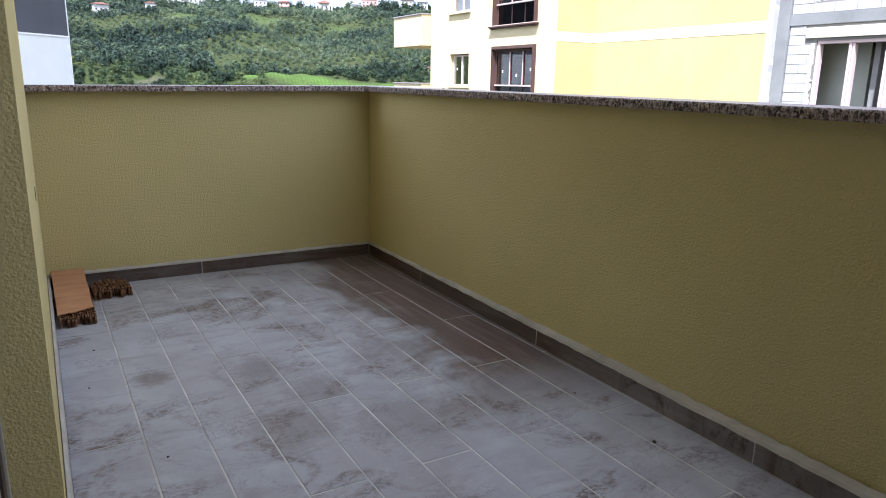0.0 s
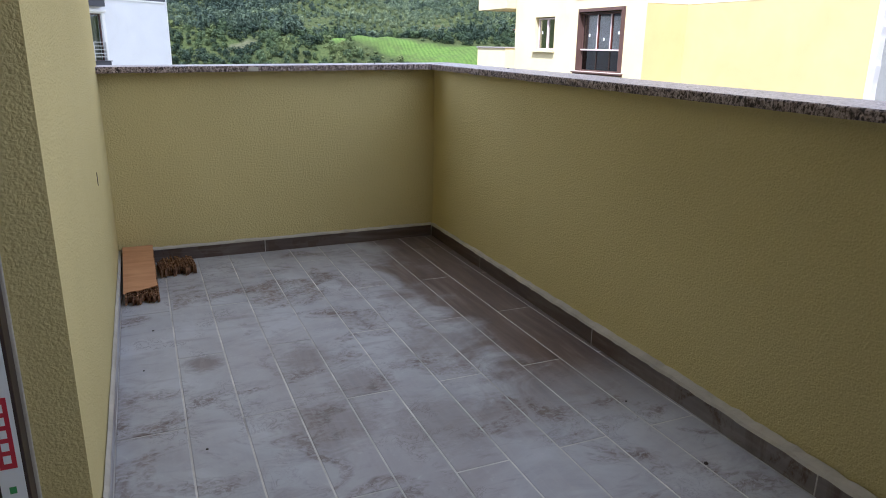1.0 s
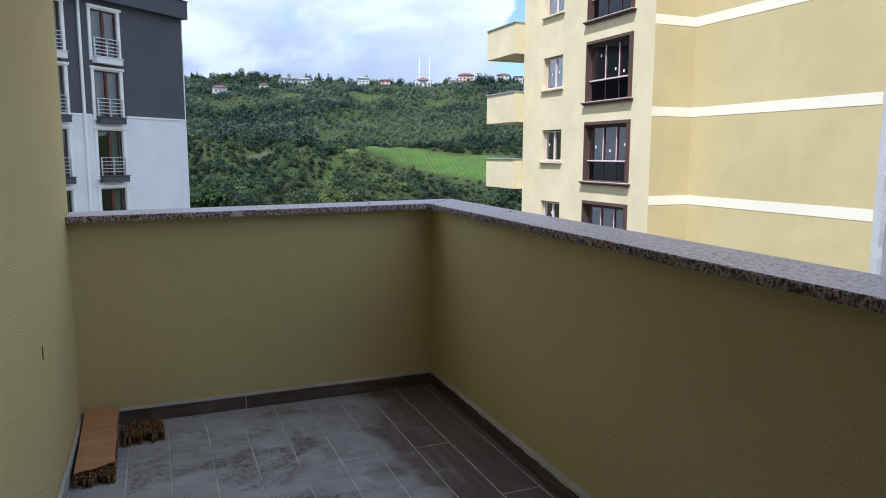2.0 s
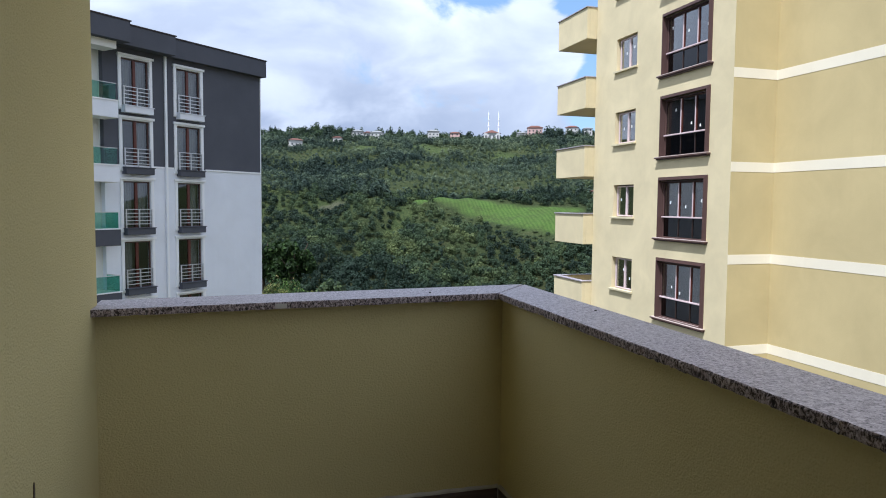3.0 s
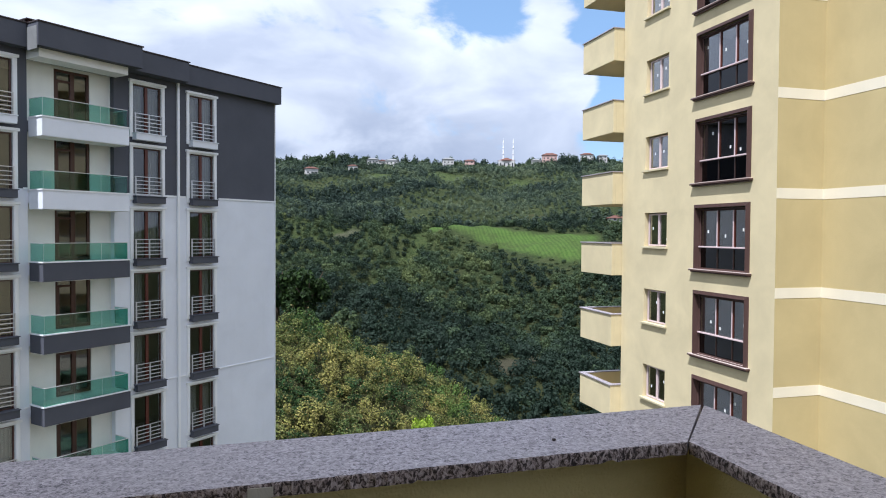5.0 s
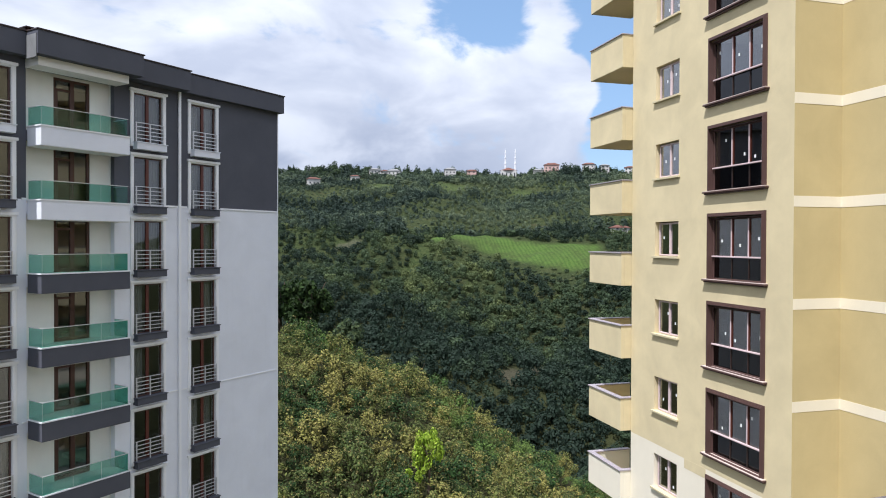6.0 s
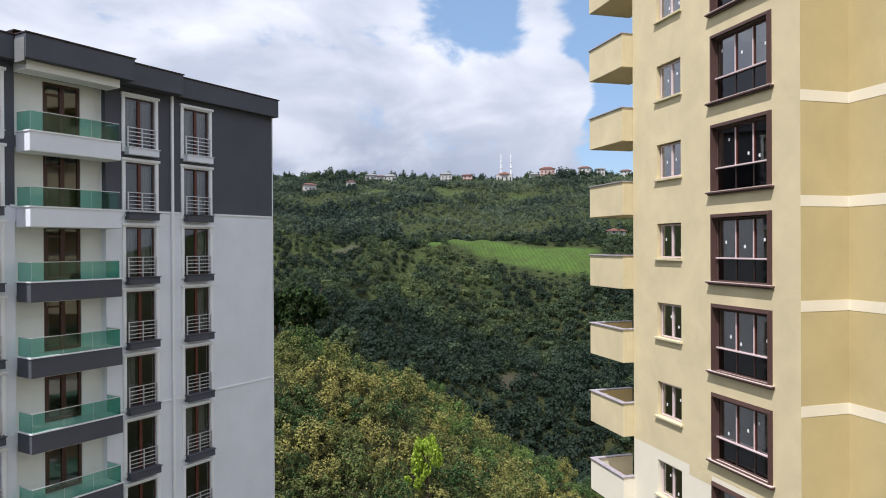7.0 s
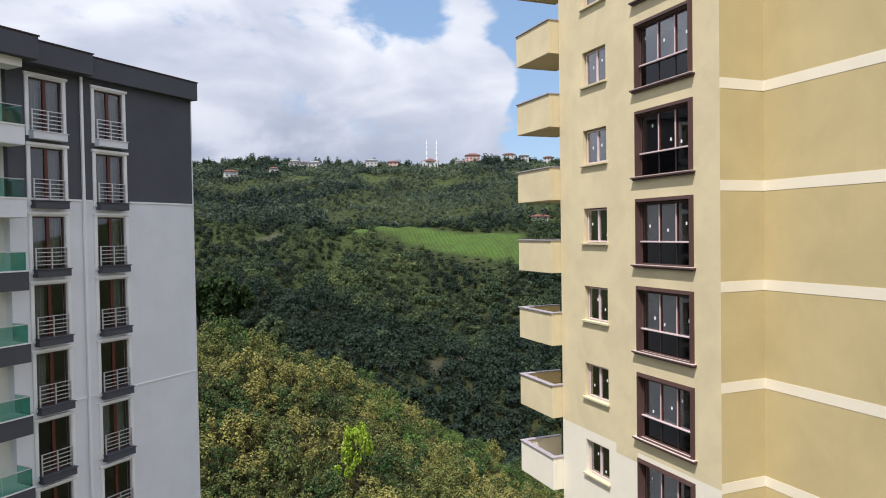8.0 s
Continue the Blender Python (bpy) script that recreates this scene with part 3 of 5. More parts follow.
def pebble(x, y, r, seed):
    rnd = random.Random(seed)
    bm = bmesh.new()
    bmesh.ops.create_icosphere(bm, subdivisions=2, radius=r)
    for v in bm.verts:
        v.co *= rnd.uniform(0.8, 1.15)
        v.co.z *= 0.6
    me = bpy.data.meshes.new("pebble")
    bm.to_mesh(me)
    bm.free()
    me.materials.append(M_DOORD)
    ob = part("pebble", me, None, (x, y, r * 0.5))
    return tagged(ob, "small black crumb lying on the tiles", "debris", "crumbs on the floor")


for i, (x, y, r) in enumerate(((-0.214, -2.548, 0.0065), (-0.20, -2.17, 0.004), (-1.62, -0.98, 0.004), (-1.50, -1.95, 0.004), (-1.66, -1.35, 0.0035), (-1.1, -2.4, 0.004))):
    pebble(x, y, r, 20 + i)

for i, (x, y, r) in enumerate(((0.135, -0.648, 0.006), (-0.352, 0.011, 0.005))):
    crumb = pebble(x, y, r, 40 + i)
    crumb.location.z += 1.016 if y > -0.1 else 1.012
    tagged(crumb, "small black crumb lying on the granite coping", "debris", "crumbs on the coping")

# plugged drill hole in the house wall
bm = bmesh.new()
bmesh.ops.create_circle(bm, cap_ends=True, radius=0.010, segments=9)
for v in bm.verts:
    v.co = Vector((0, v.co.x * 0.8, v.co.y * 2.6 + 0.002 * math.sin(9 * v.co.x * 100)))
bmesh.ops.recalc_face_normals(bm, faces=bm.faces[:])
g = bmesh.ops.extrude_face_region(bm, geom=bm.faces[:])
for v in (q for q in g["geom"] if isinstance(q, bmesh.types.BMVert)):
    v.co.x += 0.003
hole = bpy.data.meshes.new("wall_chip")
bm.to_mesh(hole)
bm.free()
hole.materials.append(M_DOORD)
tagged(part("wall_chip", hole, None, (WEST - 0.001, -0.93, 0.62)), "dark chipped hole in the yellow render", "wall damage", kind="structure")

# door frame in the opening, still in its printed film
door = setting("door_1", [(-1.925, -1.852, -2.425, -2.362, 0.0, 2.25), (-1.925, -1.852, DOOR[0], DOOR[0] + 0.06, 0.0, 2.25), (-1.925, -1.852, DOOR[0] + 0.06, -2.425, 2.19, 2.25)],
               M_DOORD, "dark balcony door frame still wrapped in printed white film", "door frame", 0.003)
part("jamb_bead", mesh_of("jamb_bead", [(-1.854, -1.846, -2.372, -2.3605, 0.0, 2.2)], M_BEAD, 0.002), door, label="pale sealing bead")
part("sash", mesh_of("sash", [(-2.02, -1.935, -2.47, -2.395, 0.02, 2.18)], M_DOORD, 0.004), door)
for x0, x1, y in ((-1.90, -1.858, -2.4255), (-2.0, -1.942, -2.4705)):
    part("film", mesh_of("film", [(x0, x1, y - 0.0012, y, 0.03, 2.15)], M_FILMW), door, label="white protective film")
    for i in range(9):
        z = 0.1 + 0.23 * i
        part("print_bar", mesh_of("print_bar", [(x0 + 0.005, x1 - 0.008, y - 0.002, y - 0.0014, z, z + 0.15)], M_FILMR), door, label="red printed bar")
        for j in range(5):
            part("print_mark", mesh_of("print_mark", [(x0 + 0.013, x1 - 0.016, y - 0.0027, y - 0.0022, z + 0.012 + 0.027 * j, z + 0.029 + 0.027 * j)], M_FILMW), door)
        part("print_spot", mesh_of("print_spot", [(x0 + 0.014, x0 + 0.026, y - 0.002, y - 0.0014, z + 0.175, z + 0.19)], M_FILMG), door)

# ---- yellow apartment block across the gap ----
YB = -29.0
yellow = thing("apartment_building", (14.86, 16.69, YB), "tall yellow apartment block with brown window surrounds, partly unfinished", "apartment building", rz=-90)
TOPS = [8.9 + 3.15 * i for i in range(2, -9, -1)]
YUP = 18.5
y_holes = [(-4.03, -1.2, t - 2.42, t - 0.16) for t in TOPS] + [(-7.52, -5.92, t - 1.66, t - 0.26) for t in TOPS]
LOWW = -6.72


def ypart(name, me, label=""):
    return part(name, me, yellow, (0, 0, -YB), label)


ypart("wall", wall_mesh("wall", -9.31, 0.0, LOWW, YUP, -0.32, 0.0, [h for h in y_holes if h[3] > LOWW and h[2] > LOWW] + [(h[0], h[1], LOWW, h[3]) for h in y_holes if h[2] <= LOWW < h[3]], M_CREAM), "cream painted front wall")
ypart("wall", wall_mesh("wall", -9.31, 0.0, YB, LOWW, -0.32, 0.0, [h for h in y_holes if h[3] <= LOWW] + [(h[0], h[1], h[2], LOWW) for h in y_holes if h[2] < LOWW < h[3]], M_PRIMER), "white primed lower wall not yet painted")
ypart("paint_edge", mesh_of("paint_edge", [fb(-5.45, -4.15, 0.0, 0.003, LOWW - 0.36, LOWW)], M_CREAM), "cream paint stepping down")
ypart("return_wall", mesh_of("return_wall", [fb(-0.32, 0.0, -1.78, -0.32, YB, YUP), fb(-9.31, -9.0, -9.0, -0.32, YB, YUP)], M_SAND), "sand painted return wall")
ypart("return_wall", mesh_of("return_wall", [fb(0.0, 0.004, -0.34, -0.001, YB, YUP)], M_SAND), "sand paint turning the corner")
ypart("side_wall", mesh_of("side_wall", [fb(-0.32, 7.2, -2.1, -1.78, YB, YUP)], M_SAND), "sand painted blank wall")
ypart("back_wall", mesh_of("back_wall", [fb(-9.0, 13.0, -9.3, -9.0, YB, YUP), fb(12.7, 13.0, -9.0, -2.4, YB, YUP)], M_SAND))
ypart("roof", mesh_of("roof", [fb(-9.4, 13.1, -9.4, -2.0, YUP, YUP + 0.3), fb(-9.4, 0.1, -2.0, 0.12, YUP, YUP + 0.3)], M_CONC))
for t in TOPS:
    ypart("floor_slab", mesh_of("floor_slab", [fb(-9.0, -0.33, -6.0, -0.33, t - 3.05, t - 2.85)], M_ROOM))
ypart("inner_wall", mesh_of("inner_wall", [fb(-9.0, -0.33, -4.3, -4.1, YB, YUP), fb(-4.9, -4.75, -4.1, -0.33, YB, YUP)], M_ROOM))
band_r = mesh_of("band", [fb(0.0, 0.008, -1.772, 0.0, 0, 0.33)], M_BAND)
band_s = mesh_of("band", [fb(0.0, 7.2, -1.78, -1.772, 0, 0.33)], M_BAND)
for t in TOPS:
    for me in (band_r, band_s):
        part("band", me, yellow, (0, 0, t - 3.13 - YB), "pale painted storey band")

w_trim = ring_mesh("window", -4.13, -1.16, -2.5, -0.04, [(0, -0.02), (0, 0.045), (0.03, 0.045), (0.033, 0.062), (0.06, 0.062), (0.063, 0.08), (0.09, 0.08), (0.093, 0.1), (0.122, 0.1), (0.122, -0.02)], M_BROWN)
w_sill = mesh_of("sill", [fb(-4.26, -1.06, -0.02, 0.17, -2.47, -2.42), fb(-4.22, -1.1, -0.02, 0.11, -2.52, -2.47)], M_BROWN, 0.008)
# pale plate on the brown sill paints in its sunlit top
w_top = mesh_of("sill_top", [fb(-4.24, -1.08, -0.125, 0.165, -2.4195, -2.394)], M_SILL_LIT, 0.006)
w_reveal = ring_mesh("reveal", -4.03, -1.2, -2.42, -0.2, [(0.0, -0.2), (0.0, -0.022), (0.025, -0.022), (0.025, -0.2)], M_BROWN)
G0, G1 = -4.0, -1.23
w_frame = ring_mesh("frame", G0, G1, -2.4, -0.228, [(0.0, -0.2), (0.0, -0.125), (0.005, -0.12), (0.041, -0.12), (0.046, -0.125), (0.046, -0.2)], M_BROWN)
w_mull = [mesh_of("mullion", [fb(s - 0.026, s + 0.026, -0.195, -0.11, -1.56, -0.275)], M_PINK, 0.008) for s in (-3.0, -2.14)]
w_mull += [mesh_of("mullion", [fb(s + 0.03, s + 0.06, -0.195, -0.12, -1.56, -0.275)], M_MAHOG, 0.004) for s in (-3.0, -2.14)]
w_mull += [mesh_of("mullion", [fb(s - 0.02, s + 0.02, -0.195, -0.125, -2.34, -1.62)], M_DOORD, 0.006) for s in (-3.0, -2.14)]
w_rail = mesh_of("rail", [fb(G0 + 0.02, G1 - 0.02, -0.13, -0.05, -1.61, -1.555)], M_PINK, 0.012)
w_pane = [mesh_of("pane", [fb(a, b, -0.165, -0.155, -1.58, -0.29)], M_GLASS) for a, b in ((G0 + 0.06, -3.03), (-2.97, -2.17), (-2.11, G1 - 0.06))]
w_low = [mesh_of("pane", [fb(a, b, -0.165, -0.155, -2.34, -1.6)], M_GLASSD) for a, b in ((G0 + 0.06, -3.03), (-2.97, -2.17), (-2.11, G1 - 0.06))]
w_stick = mesh_of("sticker", [fb(-0.037, 0.037, -0.153, -0.149, 0, 0.105)], M_STICK)
s_frame = ring_mesh("window", -7.45, -5.93, -1.62, -0.3, [(0.0, -0.22), (0.0, -0.145), (0.006, -0.14), (0.054, -0.14), (0.06, -0.145), (0.06, -0.22)], M_PINK)
s_mull = mesh_of("mullion", [fb(-6.73, -6.63, -0.215, -0.13, -1.56, -0.36)], M_PINK, 0.01)
s_pane = [mesh_of("pane", [fb(a, b, -0.185, -0.175, -1.56, -0.36)], M_GLASS) for a, b in ((-7.39, -6.73), (-6.63, -5.99))]
s_sill = mesh_of("sill", [fb(-7.62, -5.84, -0.2, 0.11, -1.72, -1.64)], M_SOFFIT, 0.008)
# balcony: parapet front, two ends, slab, coping
BF, BA, BB = 0.5, -12.25, -9.33
b_body = mesh_of("balcony", [fb(BA, BB, BF - 0.15, BF, 0.0, 1.4), fb(BB - 0.15, BB, -1.6, BF - 0.15, 0.0, 1.4), fb(BA, BA + 0.15, -1.6, BF - 0.15, 0.0, 1.4), fb(BA + 0.15, BB - 0.15, -1.6, BF - 0.15, 0.0, 0.2)], M_CREAM, 0.012)
b_prim = mesh_of("balcony", [fb(BA, BB, BF - 0.15, BF, 0.0, 1.4), fb(BB - 0.15, BB, -1.6, BF - 0.15, 0.0, 1.4), fb(BA, BA + 0.15, -1.6, BF - 0.15, 0.0, 1.4), fb(BA + 0.15, BB - 0.15, -1.6, BF - 0.15, 0.0, 0.2)], M_PRIMER, 0.012)
b_cop = mesh_of("coping", [fb(BA - 0.04, BB + 0.03, BF - 0.2, BF + 0.05, 1.4, 1.445), fb(BB - 0.2, BB + 0.03, -1.6, BF - 0.2, 1.4, 1.445), fb(BA - 0.04, BA + 0.2, -1.6, BF - 0.2, 1.4, 1.445)], M_GRAN, 0.006)
b_soff = mesh_of("soffit", [fb(BA + 0.02, BB - 0.02, -1.6, BF - 0.02, -0.006, -0.001)], M_SOFFIT)
b_wall = mesh_of("recessed_wall", [fb(-11.5, -9.33, -1.9, -1.6, YB, YUP)], M_CREAM)
ypart("recessed_wall", b_wall)
rnd = random.Random(5)
for i, t in enumerate(TOPS):
    z = t - YB
    w = part("window", w_trim, yellow, (0, 0, z), "stepped brown window surround")
    for nm, me in [("sill", w_sill), ("sill_top", w_top), ("reveal", w_reveal), ("frame", w_frame), ("rail", w_rail)] + [("mullion", m) for m in w_mull] + [("pane", m) for m in w_pane + w_low]:
        part(nm, me, w)
    for a, b in ((-3.8, -3.1), (-2.9, -2.25), (-2.05, -1.45)):
        part("sticker", w_stick, w, (rnd.uniform(a + 0.1, b - 0.1), 0, rnd.uniform(-1.45, -1.0) if rnd.random() < 0.8 else -0.7), "white glazing sticker")
    w = part("window", s_frame, yellow, (0, 0, z), "small two-pane window")
    for nm, me in [("mullion", s_mull), ("sill", s_sill)] + [("pane", m) for m in s_pane]:
        part(nm, me, w)
    for a in (-7.0, -6.3):
        part("sticker", w_stick, w, (a + rnd.uniform(-0.15, 0.2), 0.02, rnd.uniform(-1.4, -0.8)), "white glazing sticker")
    zb = 9.08 + t - 8.9
    b = part("balcony", b_prim if zb < -8 else b_body, yellow, (0, 0, zb - YB), "boxy rendered balcony parapet")
    part("coping", b_cop, b)
    part("soffit", b_soff, b)

# unfinished bay: insulation edge, concrete frame, bare blocks, raw window
def ragged_edge(name, s0, s1, o0, o1, z0, z1, mat, step, depth, seed):
    """An upright strip whose far side is broken off unevenly."""
    rnd = random.Random(seed)
    bm = bmesh.new()
    rows, z = [], z0
    while z < z1:
        e = s1 + rnd.uniform(-depth, depth)
        rows.append([bm.verts.new(q) for q in ((s0, -o0, z), (e, -o0, z), (e, -o1, z), (s0, -o1, z))])
        z += step * rnd.uniform(0.5, 1.5)
    for u, w in zip(rows, rows[1:]):
        for i in range(4):
            bm.faces.new((u[i], u[(i + 1) % 4], w[(i + 1) % 4], w[i]))
    bm.faces.new(rows[0])
    bm.faces.new(rows[-1])
    bmesh.ops.recalc_face_normals(bm, faces=bm.faces[:])
    me = bpy.data.meshes.new(name)
    bm.to_mesh(me)
    bm.free()
    me.materials.append(mat)
    return me


ypart("insulation_edge", ragged_edge("insulation_edge", 7.2, 7.40, -2.1, -1.80, YB, YUP, M_BLOCK, 0.22, 0.022, 31), "ragged white insulation edge")
ypart("column", mesh_of("column", [fb(7.3, 7.74, -2.5, -2.0, YB, YUP)], M_CONC, 0.01), "bare concrete column")
WIN0, WIN1, WTOP, WLOW = 8.58, 11.3, -0.24, -2.36
raw_holes = [(WIN0, WIN1, t + WLOW, t + WTOP) for t in TOPS]
ypart("block_wall", wall_mesh("block_wall", 7.74, 13.0, YB, YUP, -2.4, -2.1, raw_holes, M_JOINT), "unplastered grey block wall")
for t in TOPS:
    ypart("beam", mesh_of("beam", [fb(7.74, 13.0, -2.1, -2.055, t + 0.18, t + 0.48)], M_CONC, 0.008), "bare concrete beam")
    ypart("lintel", mesh_of("lintel", [fb(8.27, 11.8, -2.1, -2.045, t - 0.17, t + 0.10)], M_PRIMER, 0.012), "white plaster lintel")
    ypart("floor_slab", mesh_of("floor_slab", [fb(7.8, 12.69, -5.79, -2.41, t + 0.2, t + 0.4)], M_CONC))
r_frame = ring_mesh("window", WIN0, WIN1, WLOW, WTOP, [(0.0, -2.3), (0.0, -2.135), (0.008, -2.13), (0.082, -2.13), (0.09, -2.135), (0.09, -2.3)], M_PINK)
r_smear = ragged_edge("plaster_smear", WIN0 - 0.14, WIN0 - 0.04, -2.1, -2.068, WLOW, WTOP, M_PRIMER, 0.09, 0.04, 32)
r_mull = [mesh_of("mullion", [fb(a, a + 0.075, -2.3, -2.14, WLOW + 0.09, WTOP - 0.09), fb(a + 0.09, a + 0.16, -2.3, -2.15, WLOW + 0.09, WTOP - 0.09)], M_PINK, 0.01) for a in (9.46, 10.41)]
for t in TOPS:
    w = part("window", r_frame, yellow, (0, 0, t - YB), "raw pinkish window frame in bare blocks, not yet glazed")
    part("plaster_smear", r_smear, w)
    for me in r_mull:
        part("mullion", me, w)
# back wall, and an unseen partition added to keep the right room dark
ypart("inner_wall", mesh_of("inner_wall", [fb(8.0, 12.7, -6.0, -5.8, YB, YUP), fb(9.9, 10.05, -5.8, -2.6, YB, YUP)], M_CONC))
ypart("inner_wall", mesh_of("inner_wall", [fb(8.0, 9.62, -3.1, -2.95, YB, YUP)], stucco("grey_green_plaster", (0.40, 0.43, 0.39), 20.0, 0.004, 0.15)), "grey-green undercoat wall in the raw room")

# ---- grey apartment block ----
GB = -29.0
GX, GY, GA = -2.835, 39.634, 42.8
grey = thing("apartment_building", (GX, GY, GB), "grey and white apartment block with green glass balconies", "apartment building", rz=GA)
GT = [9.0 - 3.15 * i for i in range(0, 10)]
COLS = (-12.72, -5.40, -2.04)
CW = 2.0
SPLIT = 3.28
g_holes = [(c + 0.19, c + CW - 0.19, t - 2.66, t - 0.21) for c in COLS for t in GT]
BAY = (-10.3, -6.22)
g_bay = [(BAY[0], BAY[1], t - 2.75, t - 0.04) for t in GT]
GL, GR = -22.0, 4.45


def gpart(name, me, label="", at=(0, 0, 0)):
    return part(name, me, grey, (at[0], at[1], at[2] - GB), label)


def split(hs, lo, hi):
    return [(a, b, max(c, lo), min(d, hi)) for a, b, c, d in hs if c < hi and d > lo]


LEFTC = [(c + 0.19, c + CW - 0.19, t - 2.66, t - 0.21) for c in (-16.2, -19.7) for t in GT]
gpart("wall", wall_mesh("wall", GL, GR, SPLIT, 9.45, -0.3, 0.0, split(g_holes + g_bay + LEFTC, SPLIT, 9.45), M_DARK), "anthracite painted upper wall")
gpart("wall", wall_mesh("wall", GL, GR, GB, SPLIT, -0.3, 0.0, split(g_holes + g_bay + LEFTC, GB, SPLIT), M_LIGHT), "light blue-grey painted wall")
gpart("side_wall", mesh_of("side_wall", [fb(GR - 0.3, GR, -12.0, -0.3, GB, 9.45), fb(GL, GL + 0.3, -12.0, -0.3, GB, 9.45), fb(GL, GR, -12.3, -12.0, GB, 9.45)], M_LIGHT))
gpart("corner_trim", mesh_of("corner_trim", [fb(GR, GR + 0.06, -0.1, 0.03, GB, 9.4)], M_TRIMW), "white corner strip")
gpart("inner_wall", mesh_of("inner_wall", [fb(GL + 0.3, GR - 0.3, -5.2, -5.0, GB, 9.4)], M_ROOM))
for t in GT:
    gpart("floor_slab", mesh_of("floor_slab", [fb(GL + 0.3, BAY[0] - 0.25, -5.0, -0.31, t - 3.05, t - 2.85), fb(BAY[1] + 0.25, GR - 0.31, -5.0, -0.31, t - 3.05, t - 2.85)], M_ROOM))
for a, b in ((GL, -12.9), (-10.5, BAY[0]), (BAY[1], -2.1), (0.1, GR)):
    gpart("string_course", mesh_of("string_course", [fb(a, b, 0.0, 0.05, SPLIT - 0.04, SPLIT + 0.05)], M_TRIMW, 0.008), "white string course")
    gpart("string_course", mesh_of("string_course", [fb(a, b, 0.0, 0.04, -6.36, -6.29)], M_TRIMW, 0.008), "thin white joint strip")
gpart("downpipe", mesh_of("downpipe", [fb(-2.67, -2.53, 0.02, 0.14, GB, 9.35)], M_TRIMW, 0.03), "white rainwater pipe")
for a, b, o, z in ((-2.45, 4.62, 0.42, 9.26), (-5.6, -2.47, 0.82, 9.27), (-10.55, -5.62, 1.42, 9.28), (GL, -10.57, 0.55, 9.3)):
    gpart("fascia", mesh_of("fascia", [fb(a, b, -0.3, o, z, z + 1.0)], M_DARK, 0.01), "deep anthracite roof fascia")
    gpart("roof_edge", mesh_of("roof_edge", [fb(a - 0.03, b + 0.05, -0.4, o + 0.05, z + 1.0, z + 1.06)], M_DOORD, 0.01), "dark metal roof edging")
gpart("fascia_end", mesh_of("fascia_end", [fb(-10.575, -10.55, 0.56, 1.34, 9.15, 10.12)], M_CONC), "pale end panel of the fascia")
gpart("roof", mesh_of("roof", [fb(GL, GR, -12.3, -0.3, 9.45, 9.75)], M_CONC))
stack = gpart("roof_vent", mesh_of("roof_vent", [fb(-10.45, -10.2, 0.2, 0.5, 10.3, 10.47)], M_MAHOG, 0.02), "dark red roof box")
part("cap", mesh_of("cap", [fb(-10.62, -10.0, 0.05, 0.65, 10.47, 10.53)], M_DOORD, 0.02), stack)
gpart("soffit_slab", mesh_of("soffit_slab", [fb(BAY[0] - 0.02, BAY[1] + 0.1, 0.001, 1.02, 8.9, 9.275)], M_WHITE, 0.01), "white slab over the top balcony")


def g_window(sill_mat):
    """Meshes of one tall window with white surround, rail and ledge; its corner is at s = 0, z = 0 at the surround's top."""
    out = {}
    out["window"] = ring_mesh("window", 0.0, CW, -2.86, -0.02, [(0, 0.0), (0, 0.06), (0.04, 0.08), (0.14, 0.08), (0.185, 0.05), (0.192, -0.05)], M_TRIMW)
    out["head"] = mesh_of("head", [fb(-0.06, CW + 0.06, 0.0, 0.14, -0.13, 0.0)], M_TRIMW, 0.02)
    out["ledge"] = mesh_of("ledge", [fb(0.16, CW - 0.16, 0.0, 0.36, -3.0, -2.67), fb(0.12, CW - 0.12, 0.0, 0.41, -2.67, -2.63)], sill_mat, 0.012)
    a, b = 0.193, CW - 0.193
    out["frame"] = ring_mesh("frame", a, b, -2.66, -0.212, [(0, -0.16), (0, -0.075), (0.01, -0.07), (0.05, -0.07), (0.06, -0.075), (0.06, -0.16)], M_BROWN)
    out["mullion"] = mesh_of("mullion", [fb((a + b) / 2 - 0.08, (a + b) / 2 + 0.08, -0.16, -0.06, -2.59, -0.275)], M_MAHOG, 0.01)
    out["pane"] = [mesh_of("pane", [fb(*q, -0.125, -0.115, -2.61, -0.26)], M_GLASSG) for q in ((a + 0.055, (a + b) / 2 - 0.08), ((a + b) / 2 + 0.08, b - 0.055))]
    out["rail_bar"] = mesh_of("rail_bar", [fb(0.2, CW - 0.2, 0.14, 0.18, 0.0, 0.035)], M_RAIL)
    out["rail_post"] = mesh_of("rail_post", [fb(0.0, 0.04, 0.13, 0.19, -2.63, -1.66)], M_RAIL)
    return out


def curtain_mesh(a, b, z0, z1):
    bm = bmesh.new()
    n = int((b - a) / 0.035)
    lo, hi = [], []
    for i in range(n + 1):
        s = a + (b - a) * i / n
        o = 0.45 + 0.035 * math.sin(i * 1.35) + 0.012 * math.sin(i * 0.5)
        lo.append(bm.verts.new((s, o, z0)))
        hi.append(bm.verts.new((s, o, z1)))
    for i in range(n):
        bm.faces.new((lo[i], lo[i + 1], hi[i + 1], hi[i]))
    me = bpy.data.meshes.new("curtain")
    bm.to_mesh(me)
    bm.free()
    me.materials.append(M_CURT)
    return me


